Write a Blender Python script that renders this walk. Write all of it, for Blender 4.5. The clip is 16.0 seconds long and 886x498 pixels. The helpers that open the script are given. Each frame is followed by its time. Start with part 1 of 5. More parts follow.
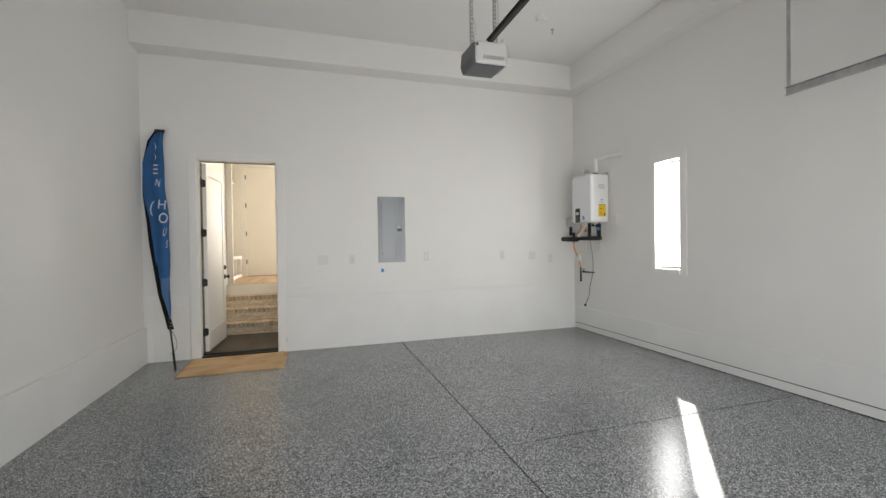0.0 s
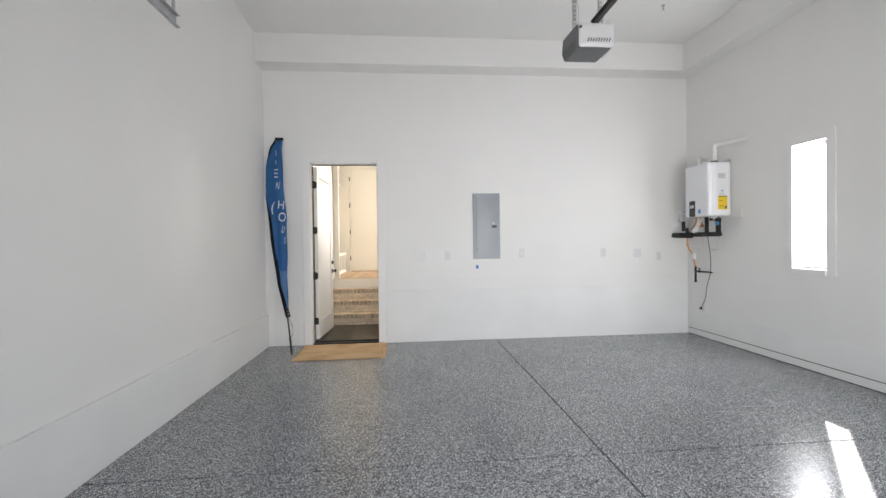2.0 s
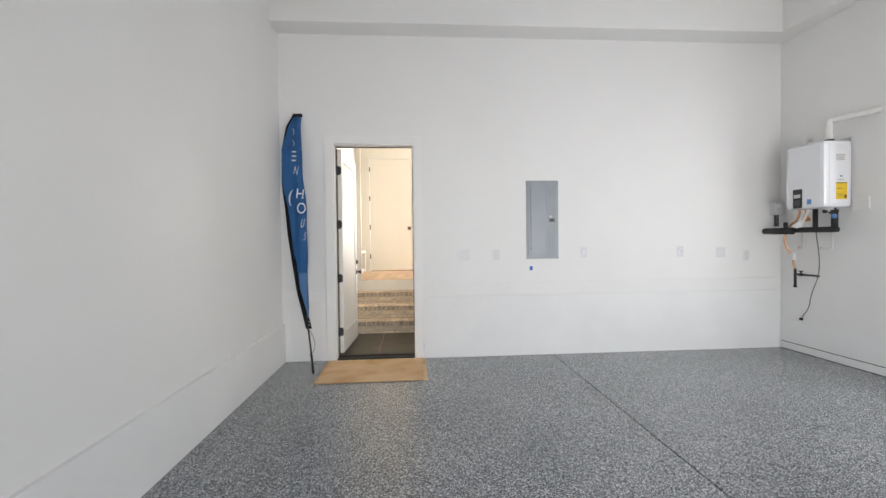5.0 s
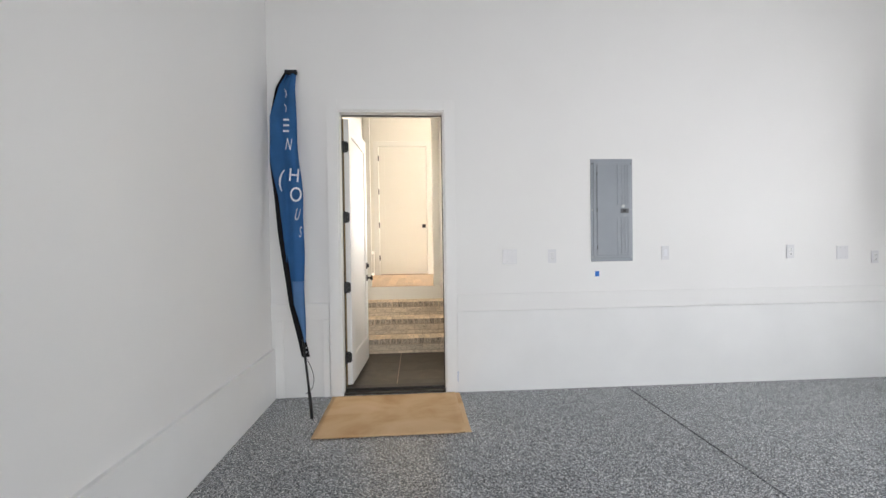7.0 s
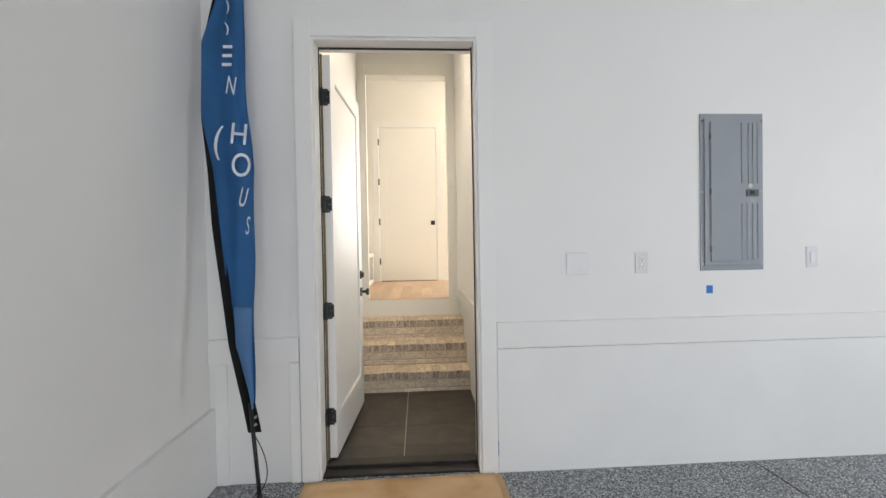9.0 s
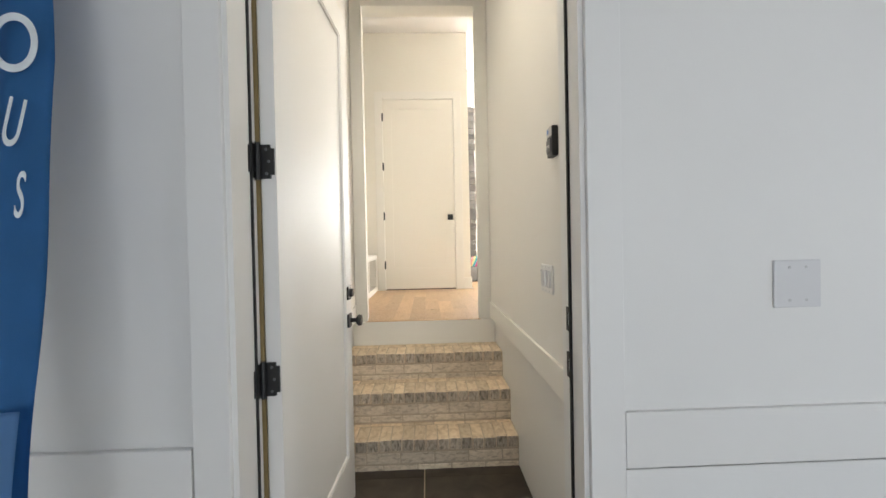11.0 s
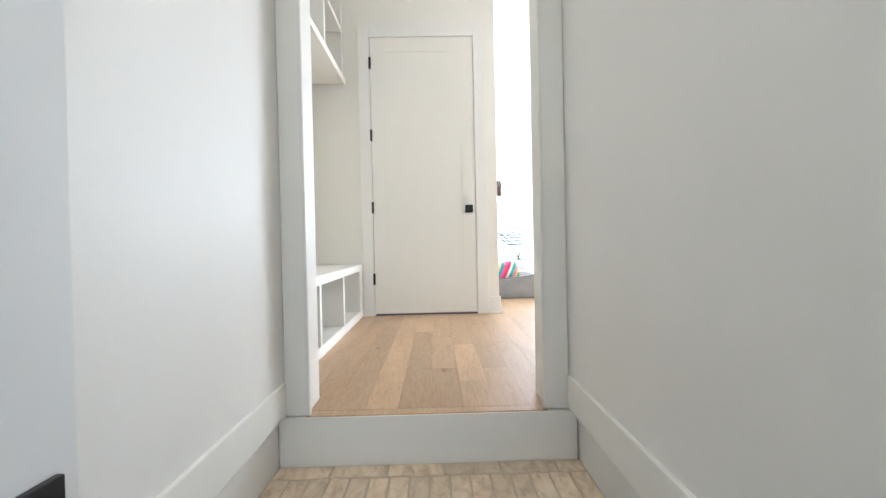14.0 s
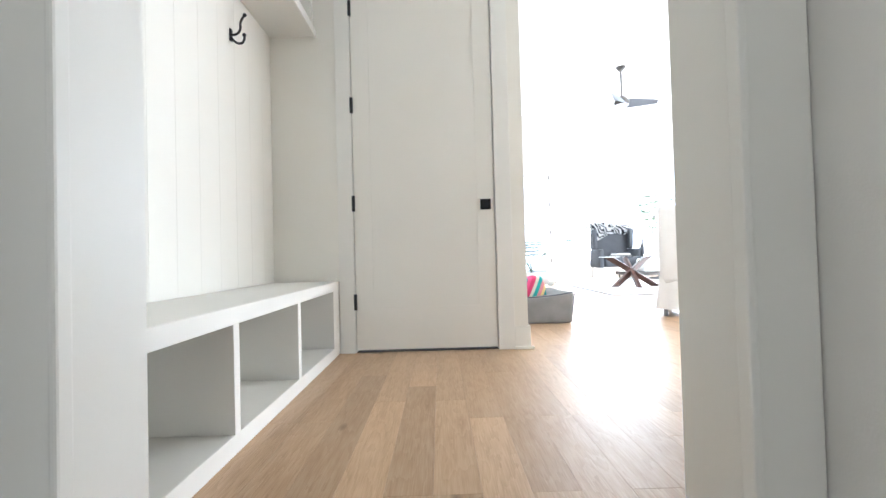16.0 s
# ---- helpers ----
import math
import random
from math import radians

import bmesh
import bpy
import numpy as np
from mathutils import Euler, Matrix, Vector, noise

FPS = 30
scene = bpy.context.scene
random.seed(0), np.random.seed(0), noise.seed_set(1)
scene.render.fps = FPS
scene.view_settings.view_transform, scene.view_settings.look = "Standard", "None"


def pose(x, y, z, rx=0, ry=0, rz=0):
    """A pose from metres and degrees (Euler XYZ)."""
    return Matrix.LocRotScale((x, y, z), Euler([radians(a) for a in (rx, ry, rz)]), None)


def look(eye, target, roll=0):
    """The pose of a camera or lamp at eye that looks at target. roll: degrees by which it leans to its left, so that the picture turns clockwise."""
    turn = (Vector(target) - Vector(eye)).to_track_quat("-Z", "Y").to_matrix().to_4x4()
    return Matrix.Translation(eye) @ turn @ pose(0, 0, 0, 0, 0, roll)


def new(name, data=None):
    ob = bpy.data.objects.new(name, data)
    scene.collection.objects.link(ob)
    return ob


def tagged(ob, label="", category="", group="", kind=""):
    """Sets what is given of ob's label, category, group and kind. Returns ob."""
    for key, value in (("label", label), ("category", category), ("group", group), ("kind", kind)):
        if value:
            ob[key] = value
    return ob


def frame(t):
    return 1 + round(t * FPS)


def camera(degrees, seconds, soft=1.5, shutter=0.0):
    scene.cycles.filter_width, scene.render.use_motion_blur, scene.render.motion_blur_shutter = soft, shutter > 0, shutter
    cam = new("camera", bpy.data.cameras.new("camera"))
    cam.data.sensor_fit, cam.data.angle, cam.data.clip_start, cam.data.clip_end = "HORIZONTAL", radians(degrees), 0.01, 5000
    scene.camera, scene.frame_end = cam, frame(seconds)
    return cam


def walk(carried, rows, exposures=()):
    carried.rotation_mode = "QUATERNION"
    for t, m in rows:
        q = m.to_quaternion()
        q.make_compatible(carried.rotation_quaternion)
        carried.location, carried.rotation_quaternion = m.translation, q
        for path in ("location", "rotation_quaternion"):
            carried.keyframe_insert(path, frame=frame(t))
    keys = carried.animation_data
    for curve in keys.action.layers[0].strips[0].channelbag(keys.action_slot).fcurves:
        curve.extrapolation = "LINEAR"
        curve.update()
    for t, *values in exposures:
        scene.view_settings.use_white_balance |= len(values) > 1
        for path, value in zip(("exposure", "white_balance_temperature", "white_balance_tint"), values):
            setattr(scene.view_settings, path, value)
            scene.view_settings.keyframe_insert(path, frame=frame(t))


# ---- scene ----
cam = camera(93.0, 16.0)
# seconds, eye x y z, yaw, pitch, lean
ROWS = [
    (0.0, 0.054, -0.096, 1.406, -17.30, -0.62, -0.87),
    (0.5, 0.038, -0.090, 1.402, -11.36, -0.63, -0.77),
    (1.0, 0.033, -0.085, 1.391, -7.68, -0.61, -0.79),
    (1.5, 0.027, -0.074, 1.377, -5.60, -0.57, -0.80),
    (2.0, 0.016, -0.062, 1.377, -4.86, -0.62, -0.82),
    (2.5, -0.003, -0.040, 1.381, -4.65, -0.68, -0.84),
    (3.0, -0.038, 0.025, 1.386, -4.62, -0.79, -0.79),
    (3.5, -0.090, 0.191, 1.392, -4.55, -1.02, -0.72),
    (4.0, -0.160, 0.410, 1.392, -4.39, -1.11, -0.65),
    (4.5, -0.276, 0.658, 1.388, -4.12, -1.05, -0.66),
    (7.0, -0.642, 2.138, 1.353, -3.55, -0.82, -0.83),
    (7.5, -0.660, 2.468, 1.350, -3.59, -0.76, -0.89),
    (8.0, -0.711, 2.795, 1.349, -3.53, -0.77, -0.92),
    (8.5, -0.752, 3.132, 1.359, -3.47, -0.77, -0.91),
    (9.0, -0.736, 3.478, 1.354, -3.31, -0.78, -0.98),
    (11.5, -0.832, 5.118, 1.350, -1.90, -0.78, -1.12),
    (12.0, -0.842, 5.421, 1.353, -1.62, -0.62, -1.05),
    (12.5, -0.804, 5.694, 1.361, -1.32, -0.67, -1.07),
    (13.0, -0.806, 5.958, 1.362, -1.20, -0.57, -1.03),
    (13.5, -0.828, 6.269, 1.368, -1.13, -0.48, -1.07),
    (14.0, -0.804, 6.521, 1.377, -1.01, -0.65, -1.23),
    (14.5, -0.778, 6.798, 1.357, -0.92, -0.28, -1.24),
    (15.0, -0.798, 7.068, 1.358, -0.76, -0.31, -1.35),
    (15.5, -0.828, 7.321, 1.358, -0.90, 0.06, -1.37),
    (16.0, -0.800, 7.545, 1.358, -0.40, 1.02, -1.54),
]


def eye_row(x, y, z, yaw, pitch, lean):
    a, p = radians(yaw), radians(pitch)
    return look((x, y, z), (x - math.sin(a) * math.cos(p), y + math.cos(a) * math.cos(p), z + math.sin(p)), lean)


EXPOSURES = [(0.0, 0.85, 6700, 10), (0.6, 1.0, 6450, 10), (1.5, 1.17, 6400, 12), (3.5, 1.28, 6400, 12), (7.5, 1.28, 6300, 12), (9.0, 1.14, 6250, 11), (11.5, 0.99, 6050, 9), (12.3, 0.98, 5850, 9), (13.2, 0.88, 5650, 9), (14.5, 0.84, 5050, 8), (16.0, 0.6, 5150, 8)]
walk(cam, [(r[0], eye_row(*r[1:])) for r in ROWS], EXPOSURES)

# ---- world, sun, large lights ----
world = bpy.data.worlds.new("sky")
scene.world = world
world.use_nodes = True
wn = world.node_tree
sky = wn.nodes.new("ShaderNodeTexSky")
sky.sky_type, sky.sun_disc = "NISHITA", False
sky.sun_elevation, sky.sun_rotation = radians(35), radians(43)
sky.air_density, sky.dust_density = 1.0, 0.6
wn.nodes["Background"].inputs["Strength"].default_value = 0.06
wn.links.new(sky.outputs["Color"], wn.nodes["Background"].inputs["Color"])

sun = new("sun", bpy.data.lights.new("sun", "SUN"))
sun.data.energy, sun.data.angle, sun.data.color = 5.0, radians(0.5), (1.0, 0.95, 0.88)
sun.matrix_world = look((0, 0, 0), (-0.557, -0.598, -0.574))


def area(name, eye, target, sx, sy, watts, colour, spread=180):
    d = bpy.data.lights.new(name, "AREA")
    d.shape, d.size, d.size_y, d.energy, d.color = "RECTANGLE", sx, sy, watts, colour
    ob = new(name, d)
    d.spread = radians(spread)
    ob.matrix_world = look(eye, target)
    return ob


area("garage_door_daylight", (1.22, -0.62, 1.2), (2.0, 5, 1.2), 4.8, 2.3, 36, (1.0, 0.985, 0.965), 125)
area("garage_window_daylight", (4.29, 4.0, 1.73), (0, 4.0, 1.6), 0.36, 1.3, 13, (0.98, 0.99, 1.0))
area("living_window_daylight", (4.7, 17.5, 2.4), (3.0, 8, 1.6), 4.4, 2.6, 560, (1.0, 0.95, 0.87))
area("living_side_daylight", (7.35, 12.6, 2.3), (0, 12.2, 1.5), 5.0, 2.4, 325, (1.0, 0.95, 0.87))
# Unseen lamp, assumed from the passage's warm light and placed to balance it.
area("assumed_passage_lamp", (-0.85, 6.5, 3.575), (-0.85, 6.5, 0), 0.62, 0.62, 5.9, (1.0, 0.86, 0.66), 125)


# ---- materials ----
def material(name, colour, rough=0.5, metal=0.0, vary=0.06, scale=3.0, grain=120.0, bump=0.05, island=0.0, gloss=0.5, wear=0.05):
    m = bpy.data.materials.new(name)
    m.use_nodes = True
    t = m.node_tree
    b = t.nodes["Principled BSDF"]
    b.inputs["Metallic"].default_value = metal
    b.inputs["Specular IOR Level"].default_value = gloss
    co = t.nodes.new("ShaderNodeTexCoord")
    big = t.nodes.new("ShaderNodeTexNoise")
    big.inputs["Scale"].default_value, big.inputs["Detail"].default_value = scale, 5
    t.links.new(co.outputs["Object"], big.inputs["Vector"])
    ramp = t.nodes.new("ShaderNodeMapRange")
    ramp.inputs["From Min"].default_value, ramp.inputs["From Max"].default_value = 0.3, 0.7
    ramp.inputs["To Min"].default_value, ramp.inputs["To Max"].default_value = 1 - vary, 1 + vary
    t.links.new(big.outputs["Fac"], ramp.inputs["Value"])
    mul = t.nodes.new("ShaderNodeVectorMath")
    mul.operation = "SCALE"
    mul.inputs[0].default_value = colour
    last = ramp.outputs["Result"]
    if island:
        info = t.nodes.new("ShaderNodeObjectInfo")
        r2 = t.nodes.new("ShaderNodeMapRange")
        r2.inputs["To Min"].default_value, r2.inputs["To Max"].default_value = 1 - island, 1 + island
        t.links.new(info.outputs["Random"], r2.inputs["Value"])
        mm = t.nodes.new("ShaderNodeMath")
        mm.operation = "MULTIPLY"
        t.links.new(last, mm.inputs[0])
        t.links.new(r2.outputs["Result"], mm.inputs[1])
        last = mm.outputs[0]
    t.links.new(last, mul.inputs["Scale"])
    t.links.new(mul.outputs[0], b.inputs["Base Color"])
    fine = t.nodes.new("ShaderNodeTexNoise")
    fine.inputs["Scale"].default_value, fine.inputs["Detail"].default_value = grain, 3
    t.links.new(co.outputs["Object"], fine.inputs["Vector"])
    rr = t.nodes.new("ShaderNodeMapRange")
    rr.inputs["To Min"].default_value, rr.inputs["To Max"].default_value = max(0.02, rough - wear), min(1, rough + wear)
    t.links.new(big.outputs["Fac"], rr.inputs["Value"])
    t.links.new(rr.outputs["Result"], b.inputs["Roughness"])
    if bump:
        bp = t.nodes.new("ShaderNodeBump")
        bp.inputs["Strength"].default_value, bp.inputs["Distance"].default_value = bump, 0.004
        t.links.new(fine.outputs["Fac"], bp.inputs["Height"])
        t.links.new(bp.outputs["Normal"], b.inputs["Normal"])
    return m


def nodes_of(m):
    return m.node_tree, m.node_tree.nodes["Principled BSDF"]


WALL = material("wall_paint", (0.80, 0.795, 0.78), 0.55, vary=0.015, scale=1.2, grain=260, bump=0.10)
CREAM = material("warm_white_paint", (0.82, 0.80, 0.755), 0.55, vary=0.015, scale=1.2, grain=260, bump=0.08)
HALLCREAM = material("hall_cream_paint", (0.84, 0.81, 0.73), 0.55, vary=0.015, scale=1.2, grain=260, bump=0.08)
CEIL = material("ceiling_paint", (0.80, 0.795, 0.78), 0.8, vary=0.012, scale=1.0, grain=200, bump=0.10)
STEM = material("painted_concrete", (0.80, 0.80, 0.79), 0.6, vary=0.03, scale=2.0, grain=60, bump=0.18)
TRIM = material("trim_paint", (0.82, 0.815, 0.80), 0.46, vary=0.012, scale=2.0, grain=90, bump=0.03, gloss=0.3)
DOORP = material("door_paint", (0.82, 0.815, 0.80), 0.48, vary=0.008, scale=0.8, grain=70, bump=0.02, wear=0.02, gloss=0.45)
HALLDOOR = material("cream_door_paint", (0.85, 0.82, 0.745), 0.45, vary=0.01, scale=0.9, grain=70, bump=0.02, gloss=0.4)
HALLTRIM = material("cream_trim_paint", (0.84, 0.82, 0.76), 0.46, vary=0.012, scale=2.0, grain=90, bump=0.03, gloss=0.3)
BLACK = material("black_metal", (0.012, 0.012, 0.013), 0.38, vary=0.2, scale=20, bump=0.03)
RUBBER = material("black_rubber", (0.016, 0.016, 0.016), 0.7, vary=0.2, scale=30, bump=0.1)
SILL = material("bronze_sill", (0.025, 0.022, 0.019), 0.4, metal=0.3, vary=0.3, scale=14, bump=0.1)
FANGREY = material("fan_grey", (0.17, 0.175, 0.19), 0.45, vary=0.05, scale=8, bump=0.02)
STEEL = material("galvanised_steel", (0.48, 0.49, 0.50), 0.42, metal=0.85, vary=0.15, scale=18, bump=0.05)
PANELGREY = material("grey_enamel", (0.31, 0.335, 0.365), 0.25, vary=0.03, scale=4, grain=150, bump=0.04)
PLASTIC = material("white_plastic", (0.78, 0.78, 0.77), 0.45, vary=0.01, scale=6, bump=0.0)
PLATE = material("wall_plate_plastic", (0.69, 0.69, 0.70), 0.3, vary=0.01, scale=6, bump=0.0)
HEATER = material("white_enamel", (0.80, 0.81, 0.83), 0.24, vary=0.01, scale=4, bump=0.02)
PVC = material("white_pipe", (0.78, 0.77, 0.74), 0.35, vary=0.03, scale=8, bump=0.02)
YELLOW = material("yellow_label", (0.80, 0.55, 0.02), 0.45, vary=0.03, scale=20, bump=0.0)
INK = material("label_ink", (0.05, 0.05, 0.055), 0.5, vary=0.1, bump=0.0)
BLUELABEL = material("blue_label", (0.10, 0.25, 0.55), 0.45, bump=0.0)
COPPER = material("copper_pipe", (0.62, 0.33, 0.16), 0.35, metal=0.7, vary=0.2, scale=25, bump=0.02)
GREYPL = material("grey_plastic", (0.10, 0.105, 0.11), 0.35, vary=0.06, scale=10, bump=0.03)
LIGHTGREY = material("light_grey_plastic", (0.56, 0.56, 0.56), 0.35, vary=0.03, scale=8, bump=0.02)
TAPE = material("blue_tape", (0.03, 0.17, 0.55), 0.6, vary=0.08, scale=40, bump=0.08)
FLAG = material("blue_cloth", (0.055, 0.20, 0.47), 0.75, vary=0.10, scale=5, grain=500, bump=0.12)
FLAGLIGHT = material("light_blue_cloth", (0.15, 0.32, 0.60), 0.75, vary=0.08, scale=6, grain=500, bump=0.12)
FLAGWHITE = material("white_print", (0.72, 0.78, 0.82), 0.7, vary=0.08, scale=20, bump=0.02)
BLACKCLOTH = material("black_cloth", (0.014, 0.014, 0.016), 0.85, vary=0.2, scale=10, grain=400, bump=0.15)
GREYSTONE = material("stacked_stone", (0.17, 0.165, 0.16), 0.85, vary=0.25, scale=9, grain=60, bump=0.6, island=0.35)
GREYCLOTH = material("grey_linen", (0.23, 0.225, 0.22), 0.9, vary=0.10, scale=8, grain=300, bump=0.35)
CHARCOAL = material("charcoal_linen", (0.085, 0.09, 0.10), 0.9, vary=0.1, scale=8, grain=300, bump=0.3)
WHITECLOTH = material("white_slipcover", (0.80, 0.79, 0.77), 0.9, vary=0.03, scale=4, grain=260, bump=0.25)
RUG = material("pale_rug", (0.74, 0.73, 0.71), 0.95, vary=0.06, scale=6, grain=150, bump=0.5)
DARKWOOD = material("dark_walnut", (0.075, 0.03, 0.018), 0.4, vary=0.25, scale=9, grain=80, bump=0.06)
TERRA = material("weathered_bronze", (0.09, 0.08, 0.07), 0.5, vary=0.2, scale=10, bump=0.1)
LEAF = material("leaf_green", (0.05, 0.095, 0.03), 0.6, vary=0.25, scale=14, bump=0.05)
# Colour of the shaded passage wall glimpsed through the hinge gap.
GAPTAN = material("gap_shade_tan", (0.20, 0.145, 0.06), 0.8, vary=0.1, scale=20, bump=0.1)
MORTAR = material("mortar", (0.53, 0.44, 0.33), 0.95, vary=0.12, scale=12, grain=180, bump=0.5)
GRASS = material("driveway_concrete", (0.40, 0.39, 0.37), 0.9, vary=0.12, scale=0.8, grain=60, bump=0.3)


def glass_material():
    m = bpy.data.materials.new("clear_glass")
    m.use_nodes = True
    _, b = nodes_of(m)
    b.inputs["Base Color"].default_value = (0.97, 0.99, 0.98, 1)
    b.inputs["Roughness"].default_value = 0.02
    b.inputs["Transmission Weight"].default_value = 1.0
    b.inputs["IOR"].default_value = 1.45
    return m


GLASS = glass_material()


def ramp_of(t, stops):
    r = t.nodes.new("ShaderNodeValToRGB")
    e = r.color_ramp.elements
    e[0].position, e[0].color = stops[0][0], (*stops[0][1], 1)
    e[1].position, e[1].color = stops[-1][0], (*stops[-1][1], 1)
    for p, c in stops[1:-1]:
        n = e.new(p)
        n.color = (*c, 1)
    return r


def epoxy_material():
    """Grey epoxy with scattered paint chips under a glossy, slightly rippled clear coat."""
    m = bpy.data.materials.new("flake_epoxy")
    m.use_nodes = True
    t, b = nodes_of(m)
    co = t.nodes.new("ShaderNodeTexCoord")
    v = t.nodes.new("ShaderNodeTexVoronoi")
    v.inputs["Scale"].default_value = 210
    v.inputs["Randomness"].default_value = 1.0
    t.links.new(co.outputs["Object"], v.inputs["Vector"])
    sep = t.nodes.new("ShaderNodeSeparateColor")
    t.links.new(v.outputs["Color"], sep.inputs["Color"])
    r = ramp_of(t, [(0.0, (0.018, 0.02, 0.022)), (0.18, (0.09, 0.097, 0.108)), (0.36, (0.21, 0.222, 0.24)), (0.64, (0.355, 0.372, 0.39)), (0.86, (0.68, 0.69, 0.70))])
    r.color_ramp.interpolation = "CONSTANT"
    t.links.new(sep.outputs["Red"], r.inputs["Fac"])
    n = t.nodes.new("ShaderNodeTexNoise")
    n.inputs["Scale"].default_value, n.inputs["Detail"].default_value = 1.3, 4
    t.links.new(co.outputs["Object"], n.inputs["Vector"])
    mr = t.nodes.new("ShaderNodeMapRange")
    mr.inputs["From Min"].default_value, mr.inputs["From Max"].default_value = 0.3, 0.7
    mr.inputs["To Min"].default_value, mr.inputs["To Max"].default_value = 0.93, 1.07
    t.links.new(n.outputs["Fac"], mr.inputs["Value"])
    sc = t.nodes.new("ShaderNodeVectorMath")
    sc.operation = "SCALE"
    t.links.new(r.outputs["Color"], sc.inputs[0])
    t.links.new(mr.outputs["Result"], sc.inputs["Scale"])
    t.links.new(sc.outputs[0], b.inputs["Base Color"])
    b.inputs["Roughness"].default_value = 0.24
    p = t.nodes.new("ShaderNodeTexNoise")
    p.inputs["Scale"].default_value, p.inputs["Detail"].default_value = 70, 2
    t.links.new(co.outputs["Object"], p.inputs["Vector"])
    bp = t.nodes.new("ShaderNodeBump")
    bp.inputs["Strength"].default_value, bp.inputs["Distance"].default_value = 0.18, 0.003
    t.links.new(p.outputs["Fac"], bp.inputs["Height"])
    t.links.new(bp.outputs["Normal"], b.inputs["Normal"])
    return m


def grainy(name, dark, mid, light, stretch, rough, island, scale=6.0, bump=0.1):
    """Stretched noise: wood grain, or the drag marks of a brick face."""
    m = bpy.data.materials.new(name)
    m.use_nodes = True
    t, b = nodes_of(m)
    co = t.nodes.new("ShaderNodeTexCoord")
    info = t.nodes.new("ShaderNodeObjectInfo")
    off = t.nodes.new("ShaderNodeVectorMath")
    off.operation = "SCALE"
    off.inputs[0].default_value = (37.0, 91.0, 53.0)
    t.links.new(info.outputs["Random"], off.inputs["Scale"])
    add = t.nodes.new("ShaderNodeVectorMath")
    t.links.new(co.outputs["Object"], add.inputs[0])
    t.links.new(off.outputs[0], add.inputs[1])
    mp = t.nodes.new("ShaderNodeMapping")
    mp.inputs["Scale"].default_value = stretch
    t.links.new(add.outputs[0], mp.inputs["Vector"])
    n = t.nodes.new("ShaderNodeTexNoise")
    n.inputs["Scale"].default_value, n.inputs["Detail"].default_value, n.inputs["Distortion"].default_value = scale, 8, 0.6
    t.links.new(mp.outputs["Vector"], n.inputs["Vector"])
    r = ramp_of(t, [(0.28, dark), (0.5, mid), (0.72, light)])
    t.links.new(n.outputs["Fac"], r.inputs["Fac"])
    mr = t.nodes.new("ShaderNodeMapRange")
    mr.inputs["To Min"].default_value, mr.inputs["To Max"].default_value = 1 - island, 1 + island
    t.links.new(info.outputs["Random"], mr.inputs["Value"])
    sc = t.nodes.new("ShaderNodeVectorMath")
    sc.operation = "SCALE"
    t.links.new(r.outputs["Color"], sc.inputs[0])
    t.links.new(mr.outputs["Result"], sc.inputs["Scale"])
    t.links.new(sc.outputs[0], b.inputs["Base Color"])
    b.inputs["Roughness"].default_value = rough
    bp = t.nodes.new("ShaderNodeBump")
    bp.inputs["Strength"].default_value, bp.inputs["Distance"].default_value = bump, 0.003
    t.links.new(n.outputs["Fac"], bp.inputs["Height"])
    t.links.new(bp.outputs["Normal"], b.inputs["Normal"])
    return m


